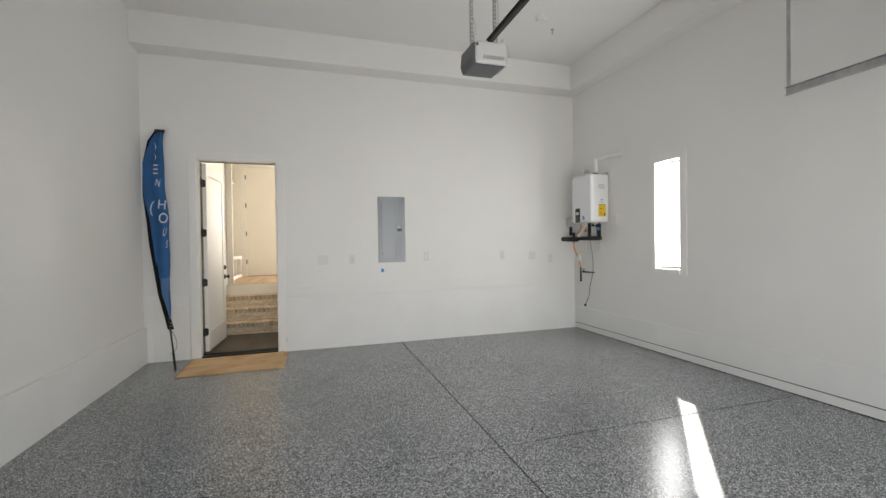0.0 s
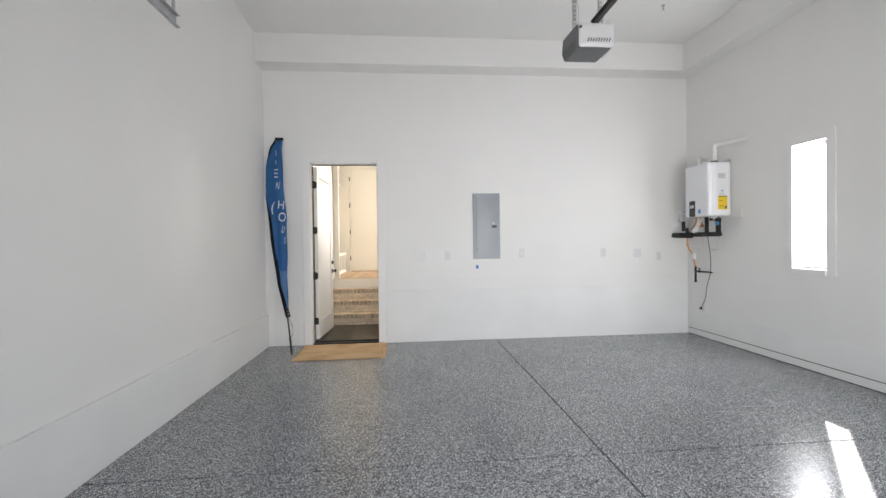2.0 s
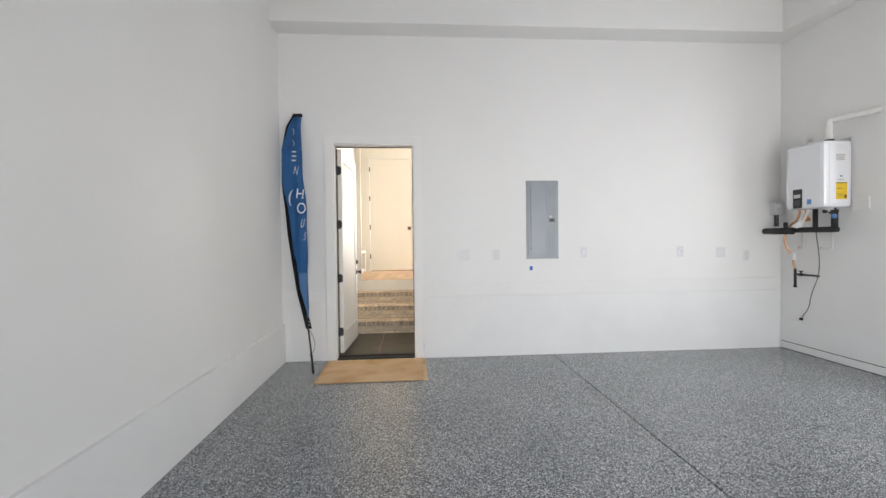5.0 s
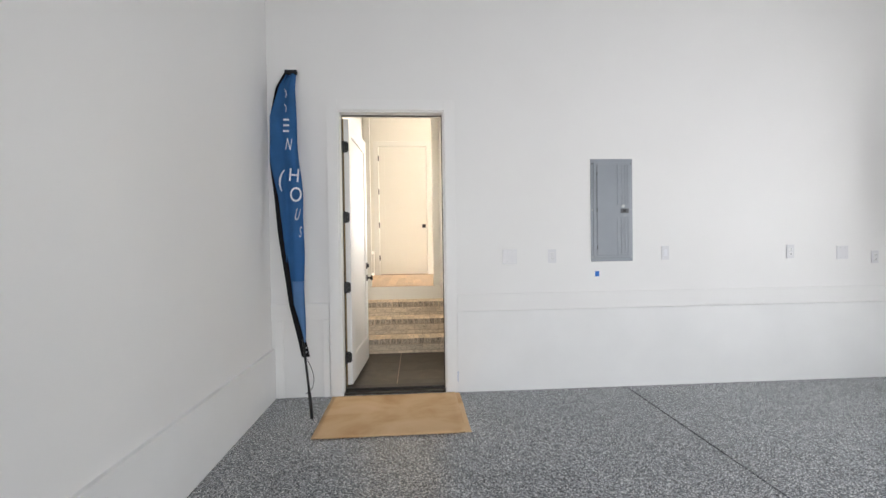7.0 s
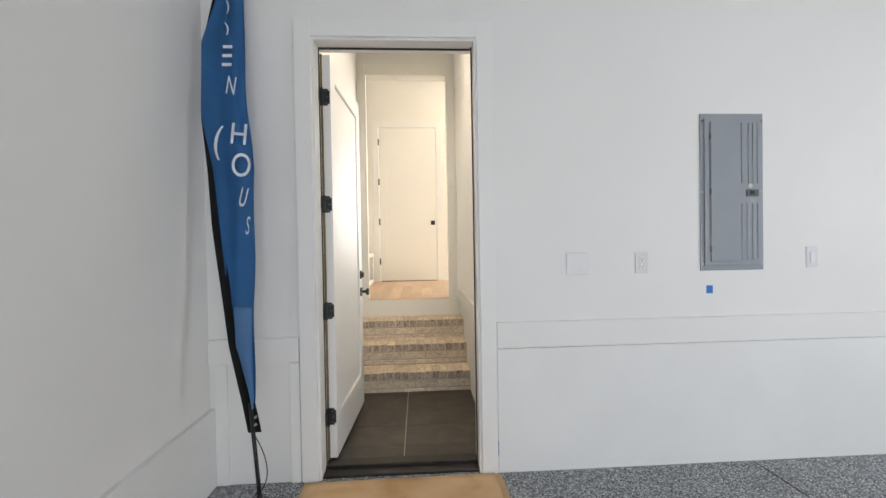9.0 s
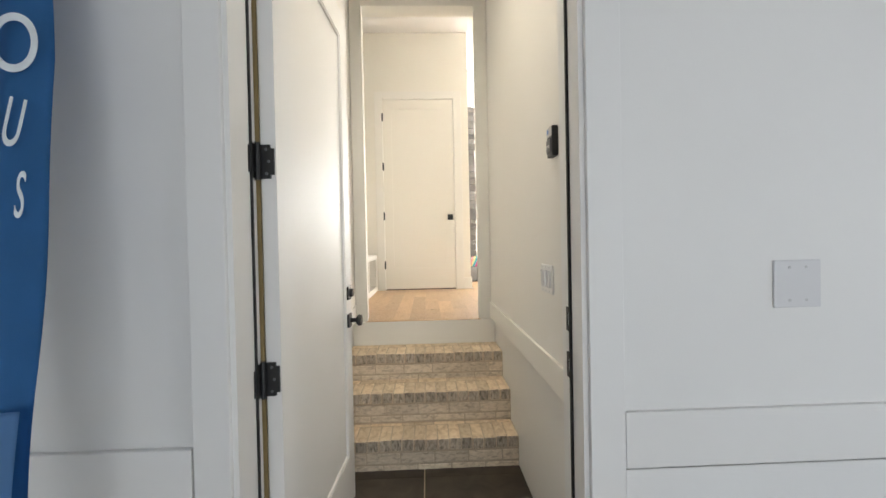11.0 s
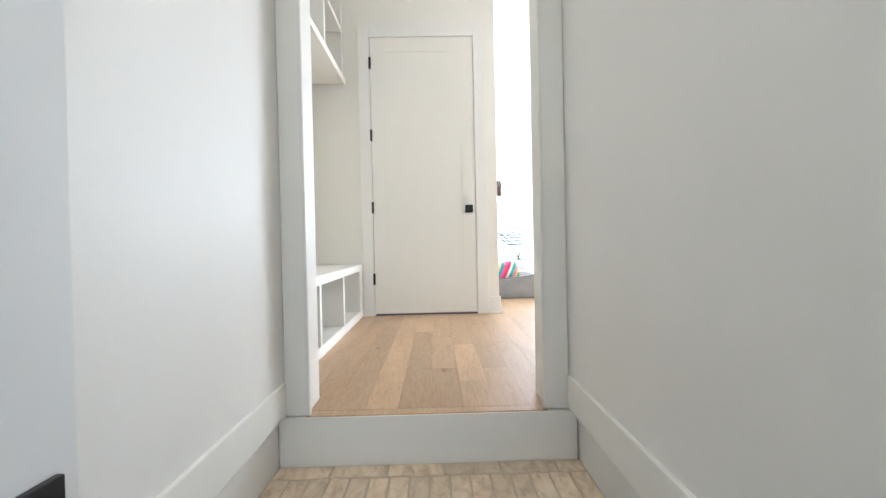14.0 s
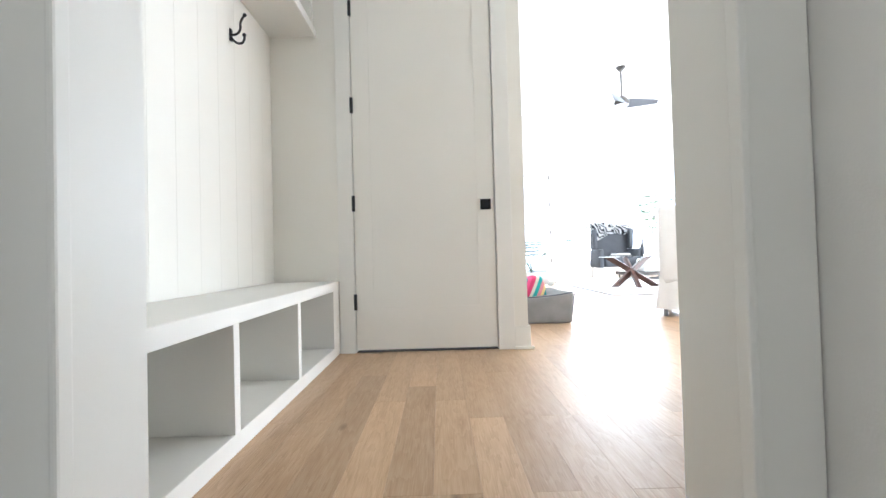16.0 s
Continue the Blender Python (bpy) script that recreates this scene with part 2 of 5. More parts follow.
def oak_material():
    """Pale oak: board-to-board tone, arched growth rings, fine pores and a few knots under a satin finish."""
    m = bpy.data.materials.new("oak_plank")
    m.use_nodes = True
    t, b = nodes_of(m)
    co = t.nodes.new("ShaderNodeTexCoord")
    info = t.nodes.new("ShaderNodeObjectInfo")
    off = t.nodes.new("ShaderNodeVectorMath")
    off.operation = "SCALE"
    off.inputs[0].default_value = (37.0, 91.0, 53.0)
    t.links.new(info.outputs["Random"], off.inputs["Scale"])
    add = t.nodes.new("ShaderNodeVectorMath")
    t.links.new(co.outputs["Object"], add.inputs[0])
    t.links.new(off.outputs[0], add.inputs[1])

    def stretched(scale, kind):
        mp = t.nodes.new("ShaderNodeMapping")
        mp.inputs["Scale"].default_value = scale
        t.links.new(add.outputs[0], mp.inputs["Vector"])
        n = t.nodes.new(kind)
        t.links.new(mp.outputs["Vector"], n.inputs["Vector"])
        return n

    def maths(op, a, c):
        n = t.nodes.new("ShaderNodeMath")
        n.operation = op
        for k, v in enumerate((a, c)):
            if hasattr(v, "is_linked"):
                t.links.new(v, n.inputs[k])
            else:
                n.inputs[k].default_value = v
        return n.outputs[0]

    soft = stretched((5.0, 0.9, 5.0), "ShaderNodeTexNoise")
    soft.inputs["Scale"].default_value, soft.inputs["Detail"].default_value = 2.2, 4
    rings = maths("FRACT", maths("MULTIPLY", soft.outputs["Fac"], 9.0), 0.0)
    pores = stretched((60.0, 2.2, 60.0), "ShaderNodeTexNoise")
    pores.inputs["Scale"].default_value, pores.inputs["Detail"].default_value = 5.0, 5
    tone = maths("ADD", maths("MULTIPLY", soft.outputs["Fac"], 0.35), maths("ADD", maths("MULTIPLY", rings, 0.10), maths("MULTIPLY", pores.outputs["Fac"], 0.42)))
    r = ramp_of(t, [(0.20, (0.34, 0.215, 0.115)), (0.42, (0.50, 0.34, 0.20)), (0.64, (0.61, 0.445, 0.285))])
    t.links.new(tone, r.inputs["Fac"])
    knot = stretched((2.6, 1.1, 2.6), "ShaderNodeTexVoronoi")
    knot.inputs["Scale"].default_value = 1.5
    kr = t.nodes.new("ShaderNodeMapRange")
    kr.inputs["From Min"].default_value, kr.inputs["From Max"].default_value = 0.015, 0.075
    kr.inputs["To Min"].default_value, kr.inputs["To Max"].default_value = 0.45, 1.0
    t.links.new(knot.outputs["Distance"], kr.inputs["Value"])
    mr = t.nodes.new("ShaderNodeMapRange")
    mr.inputs["To Min"].default_value, mr.inputs["To Max"].default_value = 0.86, 1.14
    t.links.new(info.outputs["Random"], mr.inputs["Value"])
    sc = t.nodes.new("ShaderNodeVectorMath")
    sc.operation = "SCALE"
    t.links.new(r.outputs["Color"], sc.inputs[0])
    t.links.new(maths("MULTIPLY", kr.outputs["Result"], mr.outputs["Result"]), sc.inputs["Scale"])
    t.links.new(sc.outputs[0], b.inputs["Base Color"])
    b.inputs["Roughness"].default_value = 0.42
    b.inputs["Specular IOR Level"].default_value = 0.36
    bp = t.nodes.new("ShaderNodeBump")
    bp.inputs["Strength"].default_value, bp.inputs["Distance"].default_value = 0.03, 0.003
    t.links.new(pores.outputs["Fac"], bp.inputs["Height"])
    t.links.new(bp.outputs["Normal"], b.inputs["Normal"])
    return m


EPOXY = epoxy_material()
OAK = oak_material()
BRICK = grainy("tumbled_brick", (0.53, 0.41, 0.285), (0.71, 0.58, 0.42), (0.81, 0.69, 0.525), (2.4, 1.2, 5), 0.9, 0.15, 13.0, 0.4)
BRICKFACE = grainy("weathered_brick_face", (0.42, 0.35, 0.27), (0.69, 0.59, 0.46), (0.79, 0.69, 0.56), (2.4, 2.4, 5), 0.92, 0.14, 12.0, 0.5)
BRICKEND = grainy("dark_brick_end", (0.16, 0.135, 0.105), (0.45, 0.385, 0.305), (0.62, 0.535, 0.43), (6, 6, 2.5), 0.95, 0.22, 11.0, 0.6)
TILE = grainy("slate_tile", (0.024, 0.019, 0.014), (0.045, 0.036, 0.027), (0.072, 0.058, 0.043), (2, 2, 2), 0.38, 0.12, 4.0, 0.1)
MAT = grainy("tan_mat", (0.44, 0.27, 0.125), (0.56, 0.385, 0.215), (0.61, 0.435, 0.26), (0.7, 0.9, 1), 0.9, 0.0, 4.0, 0.2)


# ---- mesh helpers ----
def box(bm, x0, x1, y0, y1, z0, z1, bevel=0.0):
    g = bmesh.ops.create_cube(bm, size=1.0, matrix=Matrix.Translation(((x0 + x1) / 2, (y0 + y1) / 2, (z0 + z1) / 2)) @ Matrix.Diagonal((x1 - x0, y1 - y0, z1 - z0, 1)))
    if bevel:
        edges = list({e for v in g["verts"] for e in v.link_edges})
        bmesh.ops.bevel(bm, geom=edges, offset=bevel, segments=2, profile=0.6, affect="EDGES")
    return bm


def rod(bm, a, b, r, r2=None, n=14):
    a, b = Vector(a), Vector(b)
    d = b - a
    m = Matrix.Translation((a + b) / 2) @ d.to_track_quat("Z", "Y").to_matrix().to_4x4()
    bmesh.ops.create_cone(bm, cap_ends=True, segments=n, radius1=r, radius2=r if r2 is None else r2, depth=d.length, matrix=m)
    return bm


def boxes(*rows, bevel=0.0):
    bm = bmesh.new()
    for r in rows:
        box(bm, *r, bevel=bevel)
    return bm


def rods(*rows):
    bm = bmesh.new()
    for r in rows:
        rod(bm, *r)
    return bm


def finish(name, bm, mat, smooth=False):
    me = bpy.data.meshes.new(name)
    bm.to_mesh(me)
    bm.free()
    me.materials.append(mat)
    if smooth:
        for p in me.polygons:
            p.use_smooth = True
    return new(name, me)


def part(name, bm, mat, parent, label="", smooth=False):
    ob = finish(name, bm, mat, smooth)
    ob.parent = parent
    if label:
        ob["label"] = label
    return ob


def thing(name, label, category, at=(0, 0, 0), group=""):
    """An empty that carries parts. Parts are modelled in the world's own coordinates."""
    ob = new(name)
    ob.empty_display_size = 0.1
    return tagged(ob, label, category, group)


def structure(name, bm, mat, label="", category="", smooth=False):
    return tagged(finish(name, bm, mat, smooth), label, category, kind="structure")


def tube(points, r, smooth=8):
    """A bent pipe or cable through a few points."""
    cu = bpy.data.curves.new("tube", "CURVE")
    cu.dimensions, cu.bevel_depth, cu.bevel_resolution, cu.use_fill_caps = "3D", r, 3, True
    sp = cu.splines.new("NURBS")
    sp.points.add(len(points) - 1)
    for p, q in zip(sp.points, points):
        p.co = (*q, 1)
    sp.use_endpoint_u, sp.order_u, sp.resolution_u = True, 3, smooth
    return cu


def bent(name, points, r, mat, parent, label=""):
    cu = tube(points, r)
    tmp = bpy.data.objects.new("tmp", cu)
    me = bpy.data.meshes.new_from_object(tmp)
    bpy.data.objects.remove(tmp)
    bpy.data.curves.remove(cu)
    me.name = name
    me.materials.clear()
    me.materials.append(mat)
    for p in me.polygons:
        p.use_smooth = True
    ob = new(name, me)
    ob.parent = parent
    if label:
        ob["label"] = label
    return ob


def words(text, size, m, mat, parent, depth=0.0008, name="lettering"):
    cu = bpy.data.curves.new("text", "FONT")
    cu.body, cu.size, cu.extrude, cu.align_x, cu.align_y = text, size, depth, "CENTER", "CENTER"
    tmp = bpy.data.objects.new("tmp", cu)
    me = bpy.data.meshes.new_from_object(tmp)
    bpy.data.objects.remove(tmp)
    bpy.data.curves.remove(cu)
    me.transform(m)
    me.materials.clear()
    me.materials.append(mat)
    ob = new(name, me)
    ob.parent = parent
    return ob


# ---- plan ----
GL, GR, GF, GB, GC = -1.90, 4.215, 5.92, -0.60, 4.18      # garage: sides, far wall, door wall, ceiling
WF = 6.07                                                # far side of the garage's far wall
DL, DR, DT = -1.313, -0.399, 2.522                       # doorway into the stair passage
PL, PR, PV, PU, PC = -1.395, -0.288, -1.374, -0.316, 3.60  # stair passage: foundation sides, upper sides, ceiling
MF, MY, MB, MC = 0.754, 8.100, 10.256, 4.06                # upper floor level, its doorway, far wall, ceiling
OL, OR, OT = -1.295, -0.399, 3.195                         # upper doorway
ML = -1.88                                               # back of the bench alcove
LX, LY, LC = 7.5, 17.8, 4.75                             # living room

# ---- structure: garage ----
base = structure("floor", boxes((GL - 0.1, GR + 0.1, GB - 0.1, WF - 0.12, -0.12, -0.012)), RUBBER, "grey flake epoxy garage floor with saw-cut joints", "floor")
JX, JY, JW = 1.272, 2.555, 0.006
for x0, x1, y0, y1 in ((GL, JX - JW, GB - 0.1, JY - JW), (JX + JW, GR, GB - 0.1, JY - JW), (GL, JX - JW, JY + JW, GF + 0.015), (JX + JW, GR, JY + JW, GF + 0.015)):
    part("slab", boxes((x0, x1, y0, y1, -0.012, 0.0)), EPOXY, base)

structure("wall_north", boxes(
    (GL - 0.2, DL - 0.02, GF, WF, 0, GC + 0.1), (DR + 0.02, GR + 0.15, GF, WF, 0, GC + 0.1),
    (DL - 0.02, DR + 0.02, GF, WF, DT + 0.02, GC + 0.1)), WALL, "white painted garage wall with a doorway", "wall")
structure("wall_west", boxes((GL - 0.17, GL - 0.03, GB - 0.15, GF, 0, GC + 0.1)), WALL, "plain white painted garage side wall", "wall")
structure("stem_wall_west", boxes((GL - 0.03, GL, GB, GF - 0.002, 0, 0.44), bevel=0.004), STEM, "white painted concrete foundation ledge", "wall base")
WY0, WY1, WZ0, WZ1 = 3.81, 4.19, 1.064, 2.39
structure("wall_east", boxes(
    (GR, GR + 0.18, GB - 0.15, WY0, 0, GC + 0.1), (GR, GR + 0.18, WY1, GF, 0, GC + 0.1),
    (GR, GR + 0.18, WY0, WY1, 0, WZ0), (GR, GR + 0.18, WY0, WY1, WZ1, GC + 0.1)), WALL, "white painted garage side wall with a narrow window", "wall")
structure("stem_wall_east", boxes((GR - 0.012, GR, GB, GF - 0.014, 0.007, 0.084), (GR - 0.001, GR, GB, GF - 0.014, 0.0, 0.006), (GR - 0.008, GR, GB, GF - 0.014, 0.095, 0.36), bevel=0.002), STEM, "white painted concrete foundation kerb", "wall base")
kerb = bpy.data.objects["stem_wall_east"]
part("floor_joint", boxes((GR - 0.006, GR - 0.0012, GB, GF - 0.014, 0.0005, 0.0055)), RUBBER, kerb, "dark joint along the floor")
# The shadow line over the kerb is a dark-coloured strip.
part("shadow_strip", boxes((GR - 0.005, GR - 0.0005, GB, GF - 0.014, 0.0845, 0.0945)), FANGREY, kerb, "grey strip standing for the shadow line above the kerb")
GX0, GX1, GZ = -1.2, 3.66, 2.36
structure("wall_south", boxes(
    (GL, GX0, GB - 0.15, GB, 0, GC + 0.1), (GX1, GR, GB - 0.15, GB, 0, GC + 0.1), (GX0, GX1, GB - 0.15, GB, GZ, GC + 0.1)), WALL,
    "white painted wall round the open vehicle doorway", "wall")
structure("ceiling", boxes((GL - 0.17, GR + 0.15, GB - 0.15, WF, GC + 0.1, GC + 0.25), (GL - 0.03, GR, GB, GF, GC, GC + 0.1)), CEIL, "plain white garage ceiling", "ceiling")
structure("soffit_north", boxes((GL - 0.03, GR - 0.245, GF - 0.29, GF, 3.80, GC), bevel=0.004), CEIL, "white boxed-in beam along the far wall", "soffit")
structure("soffit_east", boxes((GR - 0.245, GR, GB, GF, 3.80, GC), bevel=0.004), CEIL, "white boxed-in beam along the side wall", "soffit")
structure("ground", boxes((-400, 400, -400, GB - 0.1, -0.3, -0.02), (-400, GL - 0.2, GB - 0.1, 400, -0.3, -0.02), (GR + 0.2, 400, GB - 0.1, 400, -0.3, -0.02)), GRASS, "pale concrete ground outside", "ground")

# trim boards on the far wall
structure("trim_north", boxes((DR + 0.112, GR - 0.012, GF - 0.016, GF, 0.735, 0.885), bevel=0.002), WALL, "white painted horizontal trim board", "trim")
structure("trim_corner", boxes(
    (GL - 0.028, DL - 0.114, GF - 0.020, GF, 0.692, 0.832), (DL - 0.168, DL - 0.114, GF - 0.016, GF, 0.001, 0.689), (GL + 0.001, GL + 0.07, GF - 0.012, GF, 0.001, 0.689), bevel=0.003), TRIM,
    "white painted trim boards beside the door casing", "trim")
structure("stem_wall_north", boxes((DR + 0.112, GR - 0.031, GF - 0.013, GF, 0.0, 0.7295), bevel=0.001), STEM, "white painted lower wall band", "wall base")

# window in the side wall
win = tagged(new("window_1"), "narrow white-framed window, blown out by daylight", "window", kind="structure")
part("casing", boxes((GR - 0.012, GR, WY0 - 0.09, WY0 + 0.002, WZ0 - 0.06, WZ1 + 0.09), (GR - 0.012, GR, WY1 - 0.002, WY1 + 0.06, WZ0 - 0.06, WZ1 + 0.09),
     (GR - 0.012, GR, WY0 + 0.002, WY1 - 0.002, WZ1, WZ1 + 0.09), bevel=0.003), TRIM, win)
part("window_sill", boxes((GR - 0.03, GR + 0.08, WY0 + 0.003, WY1 - 0.003, WZ0 - 0.06, WZ0), bevel=0.004), TRIM, win)
part("window_frame", boxes((GR + 0.085, GR + 0.125, WY0, WY0 + 0.03, WZ0, WZ1), (GR + 0.085, GR + 0.125, WY1 - 0.03, WY1, WZ0, WZ1),
     (GR + 0.085, GR + 0.125, WY0 + 0.03, WY1 - 0.03, WZ0, WZ0 + 0.03), (GR + 0.085, GR + 0.125, WY0 + 0.03, WY1 - 0.03, WZ1 - 0.03, WZ1)), TRIM, win)
pane = part("pane", boxes((GR + 0.102, GR + 0.108, WY0 + 0.03, WY1 - 0.03, WZ0 + 0.03, WZ1 - 0.03)), GLASS, win)
pane.visible_shadow = False


# ---- doors ----
def casing_round(name, x0, x1, z0, z1, yface, w, t=0.02, parent=None, head=True):
    """Flat boards round an opening in a wall that faces -y."""
    out = []
    for a, b in ((x0 - w, x0 - 0.014), (x1 + 0.014, x1 + w)):
        out.append(part("casing", boxes((a, b, yface - t, yface, z0, z1 + (w if head else 0)), bevel=0.003), TRIM, parent))
    if head:
        out.append(part("head_casing", boxes((x0 - 0.014, x1 + 0.014, yface - t, yface, z1 + 0.014, z1 + w), bevel=0.003), TRIM, parent))
    return out


door = tagged(new("door_1"), "white one-panel door standing open into the stair passage, black hardware", "door", kind="structure")
casing_round("casing", DL, DR, 0.001, DT, GF, 0.108, 0.022, door)
part("jamb", boxes((DL - 0.02, DL, GF - 0.006, WF + 0.01, 0.0, DT + 0.02), (DR, DR + 0.02, GF - 0.006, WF + 0.01, 0.0, DT + 0.02), (DL, DR, GF - 0.006, WF + 0.01, DT, DT + 0.02)), TRIM, door)
part("weather_seal", boxes((DL, DL + 0.005, WF - 0.040, WF - 0.030, 0.02, DT), (DR - 0.007, DR, WF - 0.078, WF - 0.068, 0.02, DT), (DL + 0.005, DR - 0.007, WF - 0.06, WF - 0.048, DT - 0.008, DT)), RUBBER, door, "black rubber seal")
# Tan strip paints the shade seen between jamb and leaf.
part("gap_shade_strip", boxes((DL, DL + 0.012, WF + 0.001, WF + 0.011, 0.04, DT - 0.01), bevel=0.002), GAPTAN, door, "tan strip standing for the shaded wall behind the hinge gap")
part("threshold", boxes((DL, DR, GF + 0.012, WF + 0.03, 0.0, 0.016), (DL, DR, WF - 0.06, WF + 0.02, 0.016, 0.036), bevel=0.003), SILL, door, "dark bronze metal threshold")
SX0, SX1, SY0, SY1, SZ0, SZ1 = DL + 0.013, DL + 0.058, WF + 0.012, WF + 0.930, 0.048, 2.508
AJAR = Matrix.Translation((SX0, SY0, 0)) @ pose(0, 0, 0, 0, 0, -2.8) @ Matrix.Translation((-SX0, -SY0, 0))
pz0, pz1, py0, py1 = SZ0 + 0.25, SZ1 - 0.13, SY0 + 0.12, SY1 - 0.105
part("door_leaf", boxes((SX0, SX1, SY0, py0, SZ0, SZ1), (SX0, SX1, py1, SY1, SZ0, SZ1), (SX0, SX1, py0, py1, SZ0, pz0), (SX0, SX1, py0, py1, pz1, SZ1)), DOORP, door)
bm = boxes((SX0 + 0.012, SX1 - 0.012, py0, py1, pz0, pz1))
part("door_panel", bm, DOORP, door)
part("panel_moulding", boxes((SX1 - 0.012, SX1 - 0.003, py0, py0 + 0.010, pz0, pz1), (SX1 - 0.012, SX1 - 0.003, py1 - 0.010, py1, pz0, pz1),
     (SX1 - 0.012, SX1 - 0.003, py0 + 0.010, py1 - 0.010, pz0, pz0 + 0.010), (SX1 - 0.012, SX1 - 0.003, py0 + 0.010, py1 - 0.010, pz1 - 0.010, pz1)), DOORP, door)
for z in (0.305, 0.954, 1.603, 2.252):
    b = bmesh.new()
    rod(b, (SX0 - 0.003, SY0 - 0.017, z - 0.055), (SX0 - 0.003, SY0 - 0.017, z + 0.055), 0.008)
    for k in (-0.033, -0.011, 0.011, 0.033):
        rod(b, (SX0 - 0.003, SY0 - 0.017, z + k - 0.0105), (SX0 - 0.003, SY0 - 0.017, z + k + 0.0105), 0.0084)
    for a, e, edge in (((SX0 - 0.002, SX1 - 0.004, SY0 - 0.010, SY0 - 0.0005), "y", SX1), ((DL, DL + 0.003, SY0 - 0.062, SY0 - 0.014), "x", 0)):
        q = boxes((*a, z - 0.050, z + 0.050))
        far = [d for d in q.edges if abs(d.verts[0].co.z - d.verts[1].co.z) < 1e-5 and (abs(d.verts[0].co.y - d.verts[1].co.y) > 1e-4 and d.verts[0].co.x > SX1 - 0.01 if e == "y" else abs(d.verts[0].co.x - d.verts[1].co.x) > 1e-4 and d.verts[0].co.y < SY0 - 0.03)]
        bmesh.ops.bevel(q, geom=far, offset=0.011, segments=4, affect="EDGES")
        tmp = bpy.data.meshes.new("plate")
        q.to_mesh(tmp)
        q.free()
        b.from_mesh(tmp)
        bpy.data.meshes.remove(tmp)
    hinge = part("hinge", b, BLACK, door, "black metal hinge")
    for dz in (-0.036, 0.0, 0.036):
        part("screw", rods(((SX0 + 0.026 + abs(dz) * -0.2, SY0 - 0.0115, z + dz), (SX0 + 0.026 + abs(dz) * -0.2, SY0 - 0.0095, z + dz), 0.0045)), GREYPL, hinge)
KY = SY1 - 0.058
for z, knob in ((0.971, True), (1.110, False)):
    b = boxes((SX1, SX1 + 0.010, KY - 0.033, KY + 0.033, z - 0.033, z + 0.033), bevel=0.002)
    if knob:
        rod(b, (SX1 + 0.01, KY, z), (SX1 + 0.045, KY, z), 0.011)
        rod(b, (SX1 + 0.04, KY, z), (SX1 + 0.052, KY, z), 0.018, 0.029, 24)
        rod(b, (SX1 + 0.052, KY, z), (SX1 + 0.066, KY, z), 0.029, 0.026, 24)
    else:
        rod(b, (SX1 + 0.01, KY, z), (SX1 + 0.026, KY, z), 0.021, 0.019, 24)
    part("door_knob" if knob else "deadbolt", b, BLACK, door, "square-plate black knob" if knob else "square-plate black deadbolt")
for o in door.children:
    if o.name.split(".")[0] in ("door_leaf", "door_panel", "panel_moulding", "door_knob", "deadbolt"):
        o.matrix_basis = AJAR
for z, w in ((0.985, 0.055), (1.12, 0.05)):
    part("strike_plate", boxes((DR - 0.003, DR + 0.001, WF - 0.064, WF - 0.055, z - w / 2 - 0.01, z + w / 2 + 0.01), (DR - 0.003, DR + 0.001, WF - 0.043, WF - 0.034, z - w / 2 - 0.01, z + w / 2 + 0.01), (DR - 0.003, DR + 0.001, WF - 0.0549, WF - 0.0431, z + w / 2 - 0.008, z + w / 2 + 0.01), (DR - 0.003, DR + 0.001, WF - 0.0549, WF - 0.0431, z - w / 2 - 0.01, z - w / 2 + 0.006), bevel=0.0008), BLACK, door, "black metal strike plate")

# ---- structure: stair passage ----
structure("wall_passage_west", boxes((PL - 0.12, PL, WF, MY, -0.1, 0.765), (PL - 0.12, PV, WF, MY, 0.765, PC + 0.1)), CREAM, "warm white passage wall", "wall")
structure("wall_passage_east", boxes((PR, PR + 0.12, WF, MY, -0.1, 0.765), (PU, PR + 0.12, WF, MY, 0.765, PC + 0.1)), CREAM, "warm white passage wall", "wall")
structure("ceiling_passage", boxes((PV, PU, WF, MY, PC, PC + 0.1)), CEIL, "white passage ceiling", "ceiling")
# Fixture ring added round the assumed lamp; itself out of view.
lamp = thing("ceiling_light", "round white ceiling light ring, unseen, assumed for the warm passage light", "ceiling light")
b = bmesh.new()
bmesh.ops.create_cone(b, cap_ends=False, segments=32, radius1=0.38, radius2=0.36, depth=0.02, matrix=Matrix.Translation((-0.85, 6.5, PC - 0.012)))
part("ring", b, TRIM, lamp)
structure("wall_upper_doorway", boxes(
    (ML - 0.12, OL - 0.02, MY, MY + 0.14, -0.1, MC + 0.1), (OR + 0.02, LX, MY, MY + 0.14, -0.1, LC + 0.1), (OL - 0.02, OR + 0.02, MY, MY + 0.14, OT + 0.02, MC + 0.1), (OL - 0.02, OR + 0.02, MY, MY + 0.14, -0.1, MF - 0.03)), CREAM,
    "warm white wall with the upper doorway", "wall")
opening = tagged(new("door_2"), "white cased opening without a door leaf, above the steps", "doorway", kind="structure")
for a, b_ in ((PV + 0.002, OL + 0.011), (OR - 0.011, PU - 0.002)):
    part("casing", boxes((a, b_, MY - 0.022, MY, MF, OT + 0.105), bevel=0.003), HALLTRIM, opening)
part("head_casing", boxes((OL + 0.011, OR - 0.011, MY - 0.022, MY, OT - 0.008, OT + 0.105), bevel=0.003), HALLTRIM, opening)
for a in (OL + 0.0045, OR - 0.0165):
    part("casing_bead", boxes((a, a + 0.012, MY - 0.030, MY - 0.004, MF + 0.002, OT - 0.009), bevel=0.004), HALLTRIM, opening)
